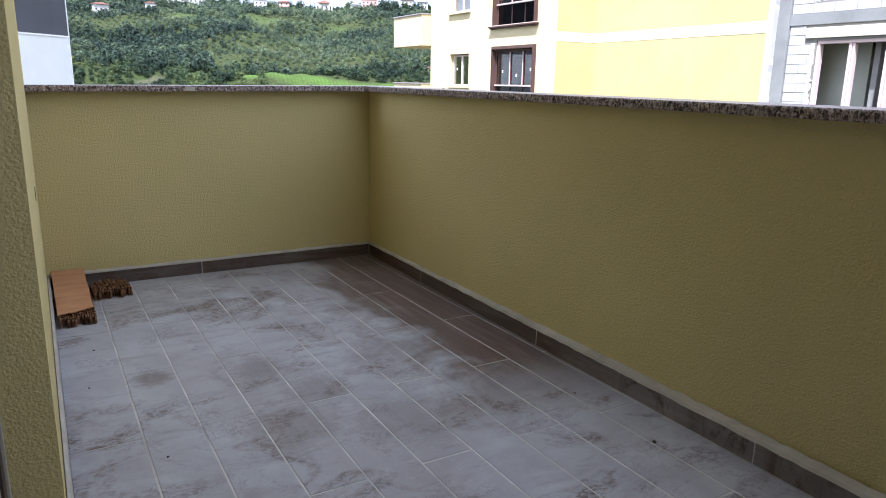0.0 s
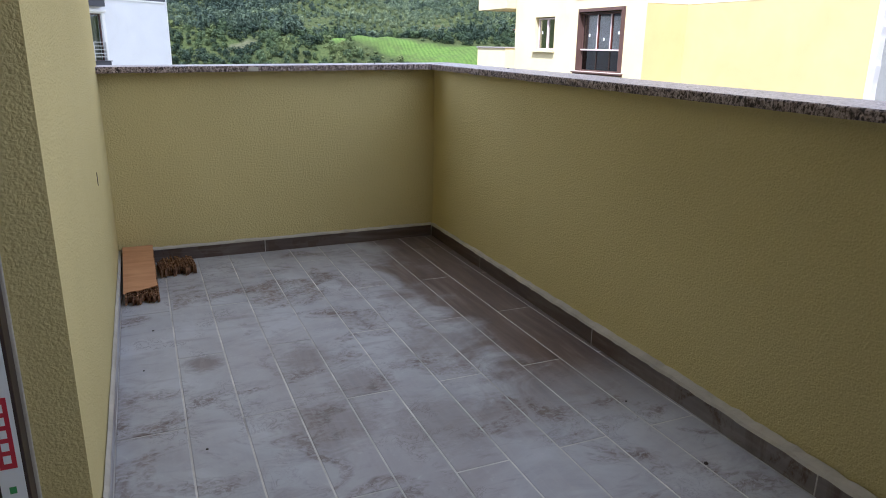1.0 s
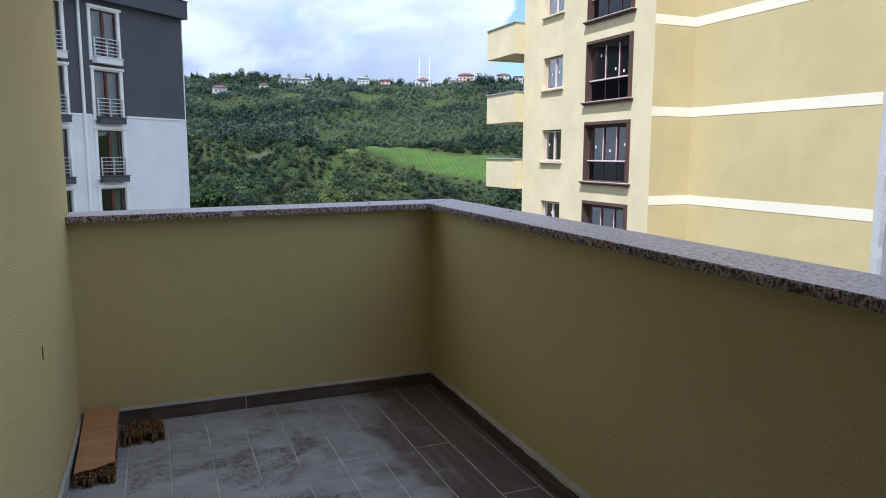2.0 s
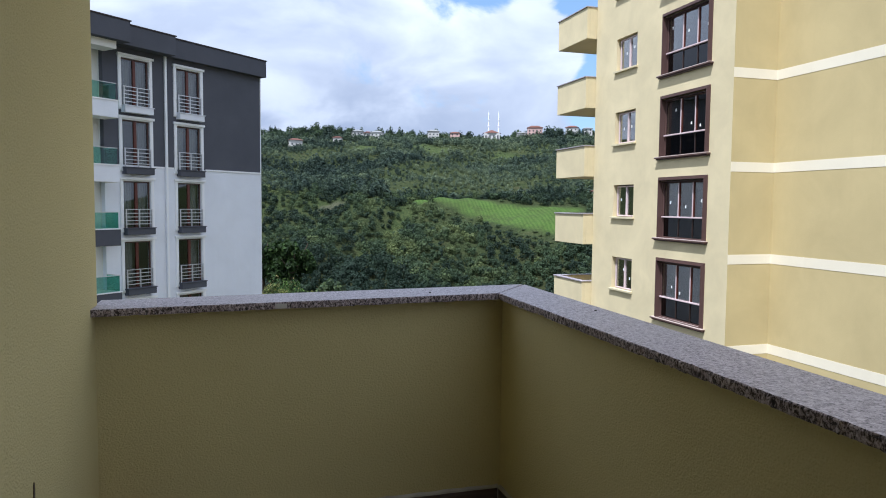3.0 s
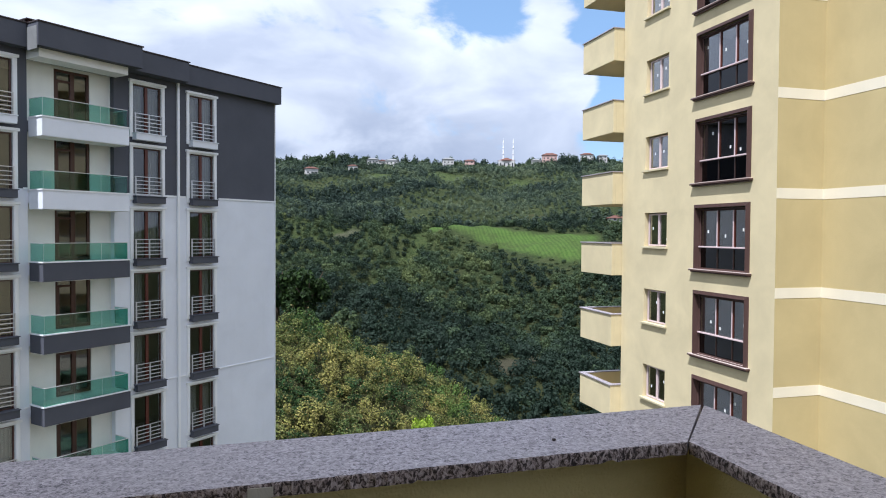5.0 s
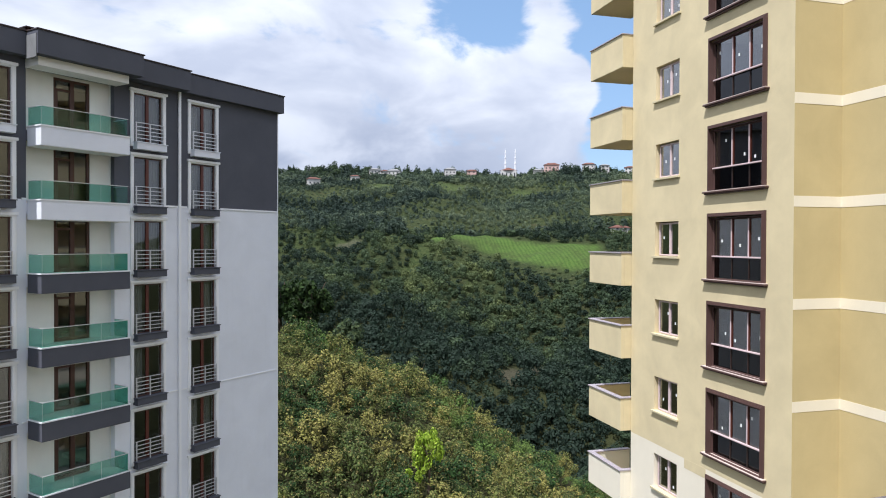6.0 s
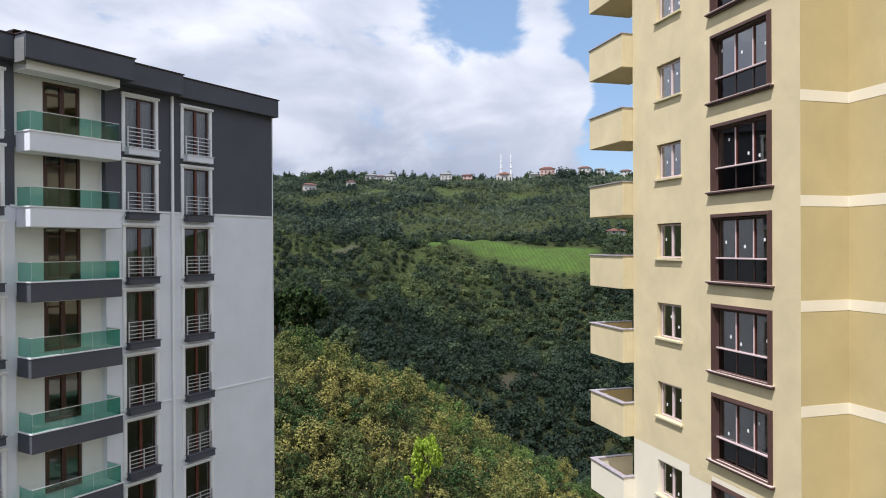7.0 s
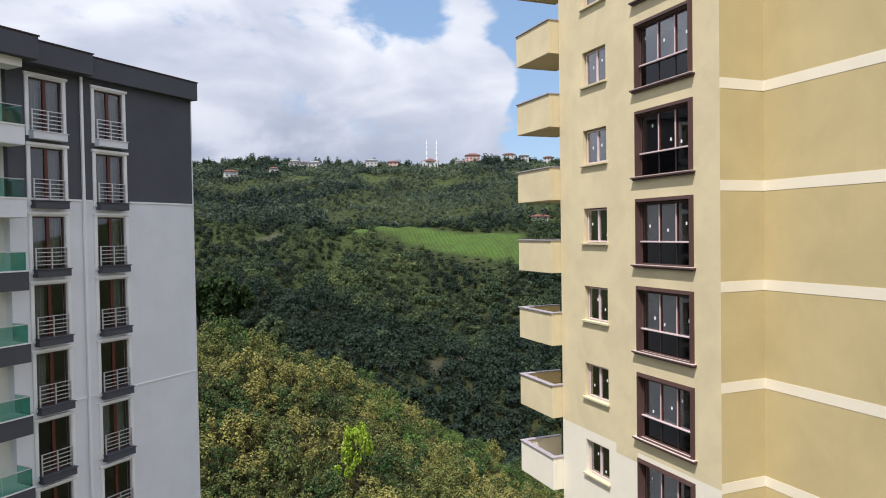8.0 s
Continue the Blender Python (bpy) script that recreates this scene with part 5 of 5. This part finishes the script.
for x, y, r, az in scatter(44000, 132, 750, 0.5, 33, lambda r: 2.6 if r < 330 else 3.3):
    if field_mask(x, y) > 0.15:
        continue
    line = 15.0 - (405 - r) * 0.062
    open_ground = abs(az - line) < 0.6 + 0.4 * math.sin(r * 0.06) and 215 < r < 395
    terrace = 388 < r < 408 and az < 15 and float(rolling(x, y, 40, 61)) > 0.1
    upland = float(upland_mask(x, y)) > 0.4
    below_field = az > 16.5 and field_mask(x * (1 + 14 / r), y * (1 + 14 / r)) > 0.3
    meadow = float(rolling(x, y, 75, 12))
    low = open_ground or terrace or upland or below_field or (meadow > 0.80 and r > 330)
    if low and rng.random() < (0.3 if open_ground else 0.7 if upland else 0.12) or (earth_mask(x, y) > 0.3 and rng.random() < 0.72):
        continue
    big = rng.random()
    orchard = 430 < r < 610 and float(rolling(x, y, 130, 15)) > -0.25
    hedge = 492 < r < 560 and az < 15.5 - (r - 492) * 0.05
    rad = (1.7 + 0.8 * big if orchard else 1.9 + 2.0 * big ** 1.5)
    if r > 640:
        rad *= 1.25
    if r < 330:
        rad *= 1.12
    if hedge:
        rad *= 1.45
    hh = rad * rng.uniform(0.85, 1.35)
    if low and rng.random() < 0.88:
        rad, hh = rad * 0.62, rad * rng.uniform(0.2, 0.45)
    z = float(ground_height(x, y)) + hh * 0.55
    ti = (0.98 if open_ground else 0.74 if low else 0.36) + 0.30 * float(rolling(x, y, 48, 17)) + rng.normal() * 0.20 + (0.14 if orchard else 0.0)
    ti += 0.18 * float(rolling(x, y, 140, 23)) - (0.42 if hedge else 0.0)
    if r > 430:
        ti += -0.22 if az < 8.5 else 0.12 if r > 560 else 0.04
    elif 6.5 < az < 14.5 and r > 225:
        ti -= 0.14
    # valley shade is put into the tint, darkest within 250 m
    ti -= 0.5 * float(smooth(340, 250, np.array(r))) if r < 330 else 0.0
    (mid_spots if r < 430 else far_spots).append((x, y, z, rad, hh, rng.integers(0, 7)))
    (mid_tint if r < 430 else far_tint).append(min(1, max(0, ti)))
# taller dark trees in loose rows along terrace edges and the crest
for r, a0, a1, n, hi in ((420, 1, 30, 70, 5.2), (414, 4, 12, 30, 6.0), (560, 0, 30, 45, 5.0), (650, 0, 14, 30, 5.5), (690, 0, 33, 80, 4.2), (702, 0, 33, 120, 5.0), (716, 0, 33, 60, 7.5), (730, 0, 33, 90, 8.0)):
    for _ in range(n):
        a, rr = math.radians(rng.uniform(a0, a1)), r + rng.normal() * 5
        x, y = rr * math.sin(a), rr * math.cos(a)
        rad = hi * rng.uniform(0.42, 0.8)
        hh = hi * rng.uniform(0.6, 1.15)
        (mid_spots if r > 700 else far_spots).append((x, y, float(ground_height(x, y)) + hh * 0.6, rad, hh, rng.integers(0, 7)))
        (mid_tint if r > 700 else far_tint).append(max(0, rng.normal() * 0.12 + (0.34 if r > 700 else 0.16)))
for a, rr, wide, tall in ((14.0, 716, 4.6, 6.5), (14.9, 712, 4.0, 6.0), (18.9, 708, 6.0, 8.0), (19.4, 704, 4.8, 6.5), (21.7, 710, 3.2, 6.0), (25.2, 706, 6.5, 8.0), (26.2, 704, 5.5, 7.0), (28.0, 712, 4.5, 6.5), (8.6, 700, 5.0, 6.0), (10.1, 690, 5.0, 5.5), (6.1, 640, 5.5, 6.5), (9.0, 640, 5.0, 5.5), (5.6, 655, 5.0, 6.0)):
    x, y = rr * math.sin(math.radians(a)), rr * math.cos(math.radians(a))
    far_spots.append((x, y, float(ground_height(x, y)) + tall * 0.7, wide, tall, rng.integers(0, 7)))
    far_tint.append(max(0, 0.1 + 0.1 * rng.normal()))
for a in (2.7, 3.1, 11.9, 12.2, 12.5, 13.3):
    an = math.radians(a + rng.normal() * 0.1)
    x, y = 722 * math.sin(an), 722 * math.cos(an)
    mid_spots.append((x, y, float(ground_height(x, y)) + 6.5, 1.8, 6.5, rng.integers(0, 7)))
    mid_tint.append(0.05)
foliage("hillside_woods", mid_spots, mid_t, mid_tint, M_FAR, "dense dark green scrub and trees on the valley side, low ones tinted darker for shade", "woods")
foliage("hilltop_woods", far_spots, far_t, far_tint, M_HILL_HAZE, "green orchards and trees up to the hill crest, tinted pale and bluish for haze", "woods")

# hazel thicket on the near spur
haz_t = [crown_cards(1600, 0.050, 22, 0.84, (0.5, 0.95), (0.14, 0.28), 0.42, 0.95) for _ in range(6)]
spots, tints = [], []
bushes, bush_tints = [], []
for x, y, r, az in scatter(8000, 53, 106, -0.5, 31, lambda r: 2.4):
    rad = 1.6 + 1.45 * rng.random() ** 1.3
    hh = rad * rng.uniform(0.7, 1.45)
    if r > 84 and az > 13 and rng.random() < 0.12 + 0.035 * (az - 13) or r > 94 and az < 13 and rng.random() < 0.4:
        bushes.append((x, y, float(ground_height(x, y)) + hh * 0.38, rad, hh, rng.integers(0, 6)))
        bush_tints.append(min(1, max(0, 0.45 + 0.4 * float(rolling(x, y, 11, 27)) + rng.normal() * 0.2)))
        continue
    spots.append((x, y, float(ground_height(x, y)) + hh * 0.38, rad, hh, rng.integers(0, 6)))
    tints.append(min(1, max(0, 0.46 + 0.58 * float(rolling(x, y, 13, 21)) + rng.normal() * 0.38)))
foliage("hazel_thicket", spots, haz_t, tints, M_HAZEL, "thick yellow-green hazel bushes covering the near spur", "bushes")
foliage("spur_bushes", bushes, haz_t, bush_tints, M_BUSH, "fresh green bushes along the spur's edge", "bushes")


def limb(bm, a, b, r0, r1, seg=7):
    a, b = Vector(a), Vector(b)
    q = (b - a).to_track_quat("Z", "Y").to_matrix()
    ring = [[bm.verts.new(c + q @ Vector((math.cos(t) * r, math.sin(t) * r, 0))) for t in (2 * math.pi * i / seg for i in range(seg))] for c, r in ((a, r0), ((a + b) / 2 + Vector((0.04, 0.03, 0)) * (b - a).length, (r0 + r1) / 2), (b, r1))]
    for u, v in zip(ring, ring[1:]):
        for i in range(seg):
            bm.faces.new((u[i], u[(i + 1) % seg], v[(i + 1) % seg], v[i]))
    bm.faces.new(ring[-1])
    bm.faces.new(ring[0][::-1])


def tree(r, az, height, crown_r, crown_h, mat, leaves, leaf, label, lumps=14, seed=1):
    rnd = random.Random(seed)
    x, y = r * math.sin(radians(az)), r * math.cos(radians(az))
    z = float(ground_height(x, y)) - 0.1
    t = thing("tree", (x, y, z), label, "tree")
    bm = bmesh.new()
    fork = height - crown_h * 1.25
    limb(bm, (0, 0, 0), (0.15, 0.1, fork), height * 0.022, height * 0.014)
    for i in range(6):
        an, up = i * 1.05 + rnd.random(), rnd.uniform(0.35, 0.9)
        limb(bm, (0.15, 0.1, fork - 0.05), (math.cos(an) * crown_r * 0.6, math.sin(an) * crown_r * 0.6, fork + crown_h * up), height * 0.010, height * 0.003, 5)
    me = bpy.data.meshes.new("trunk")
    bm.to_mesh(me)
    bm.free()
    me.materials.append(M_BARK)
    part("trunk", me, t)
    v, f, ti = spread([(0, 0, height - crown_h, crown_r, crown_h, 0)], [crown_cards(leaves, leaf, lumps, 0.6, (0.45, 0.85), (0.16, 0.34))], [0.5])
    me = mesh_from("crown", v, f, [mat])
    a = me.attributes.new("tint", "FLOAT", "POINT")
    a.data.foreach_set("value", np.clip(ti + rng.normal(size=len(f)).repeat(4) * 0.2, 0, 1).astype(np.float32))
    part("crown", me, t)
    return t


tree(67, 13.5, 8.0, 1.6, 2.9, M_FRESH, 1500, 0.085, "young bright yellow-green tree among the hazels", 26, 3)
tree(66.5, 12.5, 4.8, 1.2, 1.5, M_FRESH, 500, 0.12, "low bright green sapling among the hazels", 9, 5)
tree(118, 3.9, 20.0, 5.2, 6.0, M_DEEP, 2600, 0.085, "tall dark green broadleaf tree behind the spur", 20, 8)
tree(121, 1.6, 22.0, 5.0, 6.5, M_DEEP, 2400, 0.085, "tall dark green broadleaf tree behind the spur", 18, 9)
tree(112, 7.0, 11.0, 3.4, 4.4, M_FAR, 1700, 0.10, "green rounded tree behind the spur", 14, 12)
tree(104, 12.8, 5.6, 2.2, 2.4, M_FAR, 1200, 0.12, "green rounded tree on the spur's edge", 12, 14)

# ---- the village on the crest ----
M_PLAST = stucco("village_plaster", (0.58, 0.565, 0.55), 3.0, 0.02, 0.15, 0.2)
M_PINKW = stucco("pink_plaster", (0.62, 0.42, 0.38), 3.0, 0.02, 0.15, 0.2)
M_TILE = stucco("red_roof_tiles", (0.17, 0.082, 0.066), 4.0, 0.05, 0.25, 0.4)
M_PANE = material("far_window", (0.06, 0.065, 0.075), 0.2)


def house(r, az, w, d, h, mat, roof, label, turn=0.0, lift=0.0):
    x, y = r * math.sin(radians(az)), r * math.cos(radians(az))
    w, d, h = w * 0.86, d * 0.86, h * 0.86
    z = float(ground_height(x, y)) + 0.3 + 0.5 * lift
    t = thing("house", (x, y, z), label, "house", "village houses on the crest", rz=-az + turn)
    part("wall", mesh_of("wall", [(-w / 2, w / 2, -d / 2, d / 2, -3, h)], mat, 0.05), t)
    bm = bmesh.new()
    e, rise = 0.7, w * 0.16
    lo = [bm.verts.new(q) for q in ((-w / 2 - e, -d / 2 - e, h), (w / 2 + e, -d / 2 - e, h), (w / 2 + e, d / 2 + e, h), (-w / 2 - e, d / 2 + e, h))]
    eave = [bm.verts.new((v.co.x, v.co.y, h + 0.25)) for v in lo]
    a, b = bm.verts.new((-w * 0.22, 0, h + 0.25 + rise)), bm.verts.new((w * 0.22, 0, h + 0.25 + rise))
    bm.faces.new(lo[::-1])
    for i in range(4):
        bm.faces.new((lo[i], lo[(i + 1) % 4], eave[(i + 1) % 4], eave[i]))
    bm.faces.new((eave[0], eave[1], b, a))
    bm.faces.new((eave[1], eave[2], b))
    bm.faces.new((eave[2], eave[3], a, b))
    bm.faces.new((eave[3], eave[0], a))
    me = bpy.data.meshes.new("roof")
    bm.to_mesh(me)
    bm.free()
    me.materials.append(roof)
    part("roof", me, t)
    n = max(2, int(w / 3.2))
    pane = mesh_of("window", [(-0.7, 0.7, -0.05, 0.05, 0, 1.4)], M_PANE, 0.02)
    for fl in range(max(1, int(h / 3))):
        for i in range(n):
            part("window", pane, t, (-w / 2 + w * (i + 0.5) / n, -d / 2 - 0.03, 1.0 + fl * 3.0))
    return t


H = "far village house with pale walls and a red tiled roof"
HG = "far pale grey apartment house on the hill crest"
house(640, 4.7, 13, 10, 6, M_PLAST, M_TILE, H, 15, 3)
house(655, 8.1, 9, 8, 5, M_PLAST, M_TILE, H, -10, 4)
house(700, 9.7, 12, 10, 8, M_PLAST, M_CONC, HG, 10, 6)
house(705, 12.5 - 1.2, 14, 10, 8, M_PLAST, M_CONC, HG, -12, 6)
house(712, 10.6, 10, 9, 6, M_PLAST, M_TILE, H, 25, 6)
house(712, 15.9, 13, 10, 9, M_PLAST, M_CONC, HG, 5, 4)
house(705, 17.7, 11, 9, 7, M_PINKW, M_TILE, "far brick-red house with a tiled roof on the crest", -5, 4)
house(715, 23.1, 11, 9, 6, M_PLAST, M_CONC, HG, 8, 5)
house(712, 24.2, 17, 11, 9, M_PINKW, M_TILE, "far long pink and white house on the crest", 4, 4)
house(722, 27.2, 14, 10, 8, M_PLAST, M_TILE, H, -8, 5)
house(722, 28.4, 10, 9, 7, M_PLAST, M_CONC, HG, 12, 5)
house(722, 30.4, 12, 9, 7, M_PLAST, M_TILE, H, 0, 5)
house(414, 29.6, 11, 7, 2.4, M_PLAST, M_TILE, "far low shed with a red roof by the field", 20, 1)

mx, my = 712 * math.sin(radians(20.7)), 712 * math.cos(radians(20.7))
mosque = thing("mosque", (mx, my, float(ground_height(mx, my)) + 1.8), "far white mosque with red roof and two slender minarets", "mosque", rz=-20)
part("hall", mesh_of("hall", [(-8, 8, -6, 6, -4, 9)], M_PLAST, 0.1), mosque)
bm = bmesh.new()
bmesh.ops.create_cone(bm, cap_ends=True, segments=24, radius1=9.6, radius2=1.0, depth=3.2)
for v in bm.verts:
    v.co.y *= 0.78
    v.co.z += 10.6
me = bpy.data.meshes.new("roof")
bm.to_mesh(me)
bm.free()
me.materials.append(M_TILE)
part("roof", me, mosque)
for i in range(4):
    part("window", mesh_of("window", [(-6.6 + 4 * i, -5.2 + 4 * i, -6.08, -5.98, 2.5, 6.5)], M_PANE, 0.05), mosque)


def minaret_mesh():
    bm = bmesh.new()
    for r0, r1, z0, z1 in ((0.8, 0.72, -2, 17), (1.25, 1.25, 17, 17.9), (0.65, 0.6, 17.9, 23), (1.1, 1.1, 23, 23.7), (0.52, 0.46, 23.7, 28), (0.62, 0.05, 28, 33)):
        g = bmesh.ops.create_cone(bm, cap_ends=True, segments=14, radius1=r0, radius2=r1, depth=z1 - z0)
        bmesh.ops.translate(bm, verts=g["verts"], vec=(0, 0, (z0 + z1) / 2))
    me = bpy.data.meshes.new("minaret")
    bm.to_mesh(me)
    bm.free()
    me.materials.append(M_TRIMW)
    return me


mm = minaret_mesh()
for x in (-3.2, 7.0):
    part("minaret", mm, mosque, (x, 8, 0), "slender white minaret")

# ---- floor planks, skirting tiles and bare blocks ----
rnd = random.Random(2)
LINES = [-0.002] + [-0.055 - 0.1655 * i for i in range(10)] + [WEST + 0.012]
plank_cache = {}


def plank_mesh(w, l):
    key = (round(w, 3), round(l, 3))
    if key not in plank_cache:
        bm = bmesh.new()
        e, t = 0.0022, 0.0012
        lo = [bm.verts.new(q) for q in ((0, 0, -0.004), (w, 0, -0.004), (w, l, -0.004), (0, l, -0.004))]
        md = [bm.verts.new((v.co.x, v.co.y, -t)) for v in lo]
        hi = [bm.verts.new(q) for q in ((e, e, 0), (w - e, e, 0), (w - e, l - e, 0), (e, l - e, 0))]
        bm.faces.new(hi)
        for u, v in ((lo, md), (md, hi)):
            for i in range(4):
                bm.faces.new((u[i], u[(i + 1) % 4], v[(i + 1) % 4], v[i]))
        me = bpy.data.meshes.new("plank")
        bm.to_mesh(me)
        bm.free()
        me.materials.append(M_PLANK)
        plank_cache[key] = me
    return plank_cache[key]


GAP = 0.0052
for row in range(len(LINES) - 1):
    x1, x0 = LINES[row], LINES[row + 1]
    cuts = [0.0] + [(-0.26 if row % 2 else -0.775) - 1.03 * i for i in range(6)]
    cuts = [c for c in cuts if c > FLOOR_END] + [FLOOR_END]
    for a, b in zip(cuts, cuts[1:]):
        l, w = a - b - GAP, x1 - x0 - GAP
        if l > 0.02 and w > 0.006:
            part("plank", plank_mesh(w, l), floor, (x0 + GAP / 2, b + GAP / 2, rnd.uniform(-0.0006, 0.0003)))


def skirt(parent, w, l, at, mat):
    part("skirting_tile", mesh_of("skirting_tile", [(0, w, 0, l, 0.0006, 0.068)], mat, 0.0015), parent, at)


for a, b in zip((WEST + 0.012, -1.013), (-1.013, -0.012)):
    skirt(base_n, b - a - 0.004, 0.009, (a + 0.002, -0.0115, 0), M_SKIRT)
ys = [-0.0125, -0.71, -1.74, -2.77, -3.80, FLOOR_END]
for i, (a, b) in enumerate(zip(ys, ys[1:])):
    skirt(base_e, 0.009, a - b - 0.004, (-0.0115, b + 0.002, 0), M_SKIRT if i < 2 else M_SKIRTG)
for a, b in ((-0.013, -0.8), (-0.8, -1.83), (-1.83, DOOR[1])):
    skirt(base_w, 0.009, a - b - 0.004, (WEST + 0.0025, b + 0.002, 0), M_SKIRTD)

# bare blocks beside the raw windows: courses broken by the opening, each laid a little unevenly
made_wall = [o for o in yellow.children if o.name.startswith("block_wall")][0]
block_cache = {}
rnd = random.Random(14)
for t in TOPS[1:6]:
    for j in range(-1, 10):
        z = t + 0.18 - 0.258 * (j + 1) + (0.31 if j < 0 else 0.0)
        edges = [7.76 + (0.0 if j % 2 else 0.38)]
        while edges[-1] < 12.0:
            edges.append(edges[-1] + 0.6)
        for a, b in zip([7.76] + edges, edges):
            b = min(b, 12.4)
            if z + 0.24 > t + WLOW and z < t + WTOP:
                b = min(b, WIN0 - 0.05)
            if t + 0.18 > z + 0.24 > t - 0.17:
                b = min(b, 8.24)
            w = round(b - a - 0.012, 2)
            if w < 0.06:
                continue
            if w not in block_cache:
                block_cache[w] = mesh_of("block", [fb(0, w, -0.02, 0.022, 0, 0.246)], M_BLOCK, 0.006)
            part("block", block_cache[w], made_wall, (a + 0.006, 2.1 + rnd.uniform(-0.006, 0.006), z))
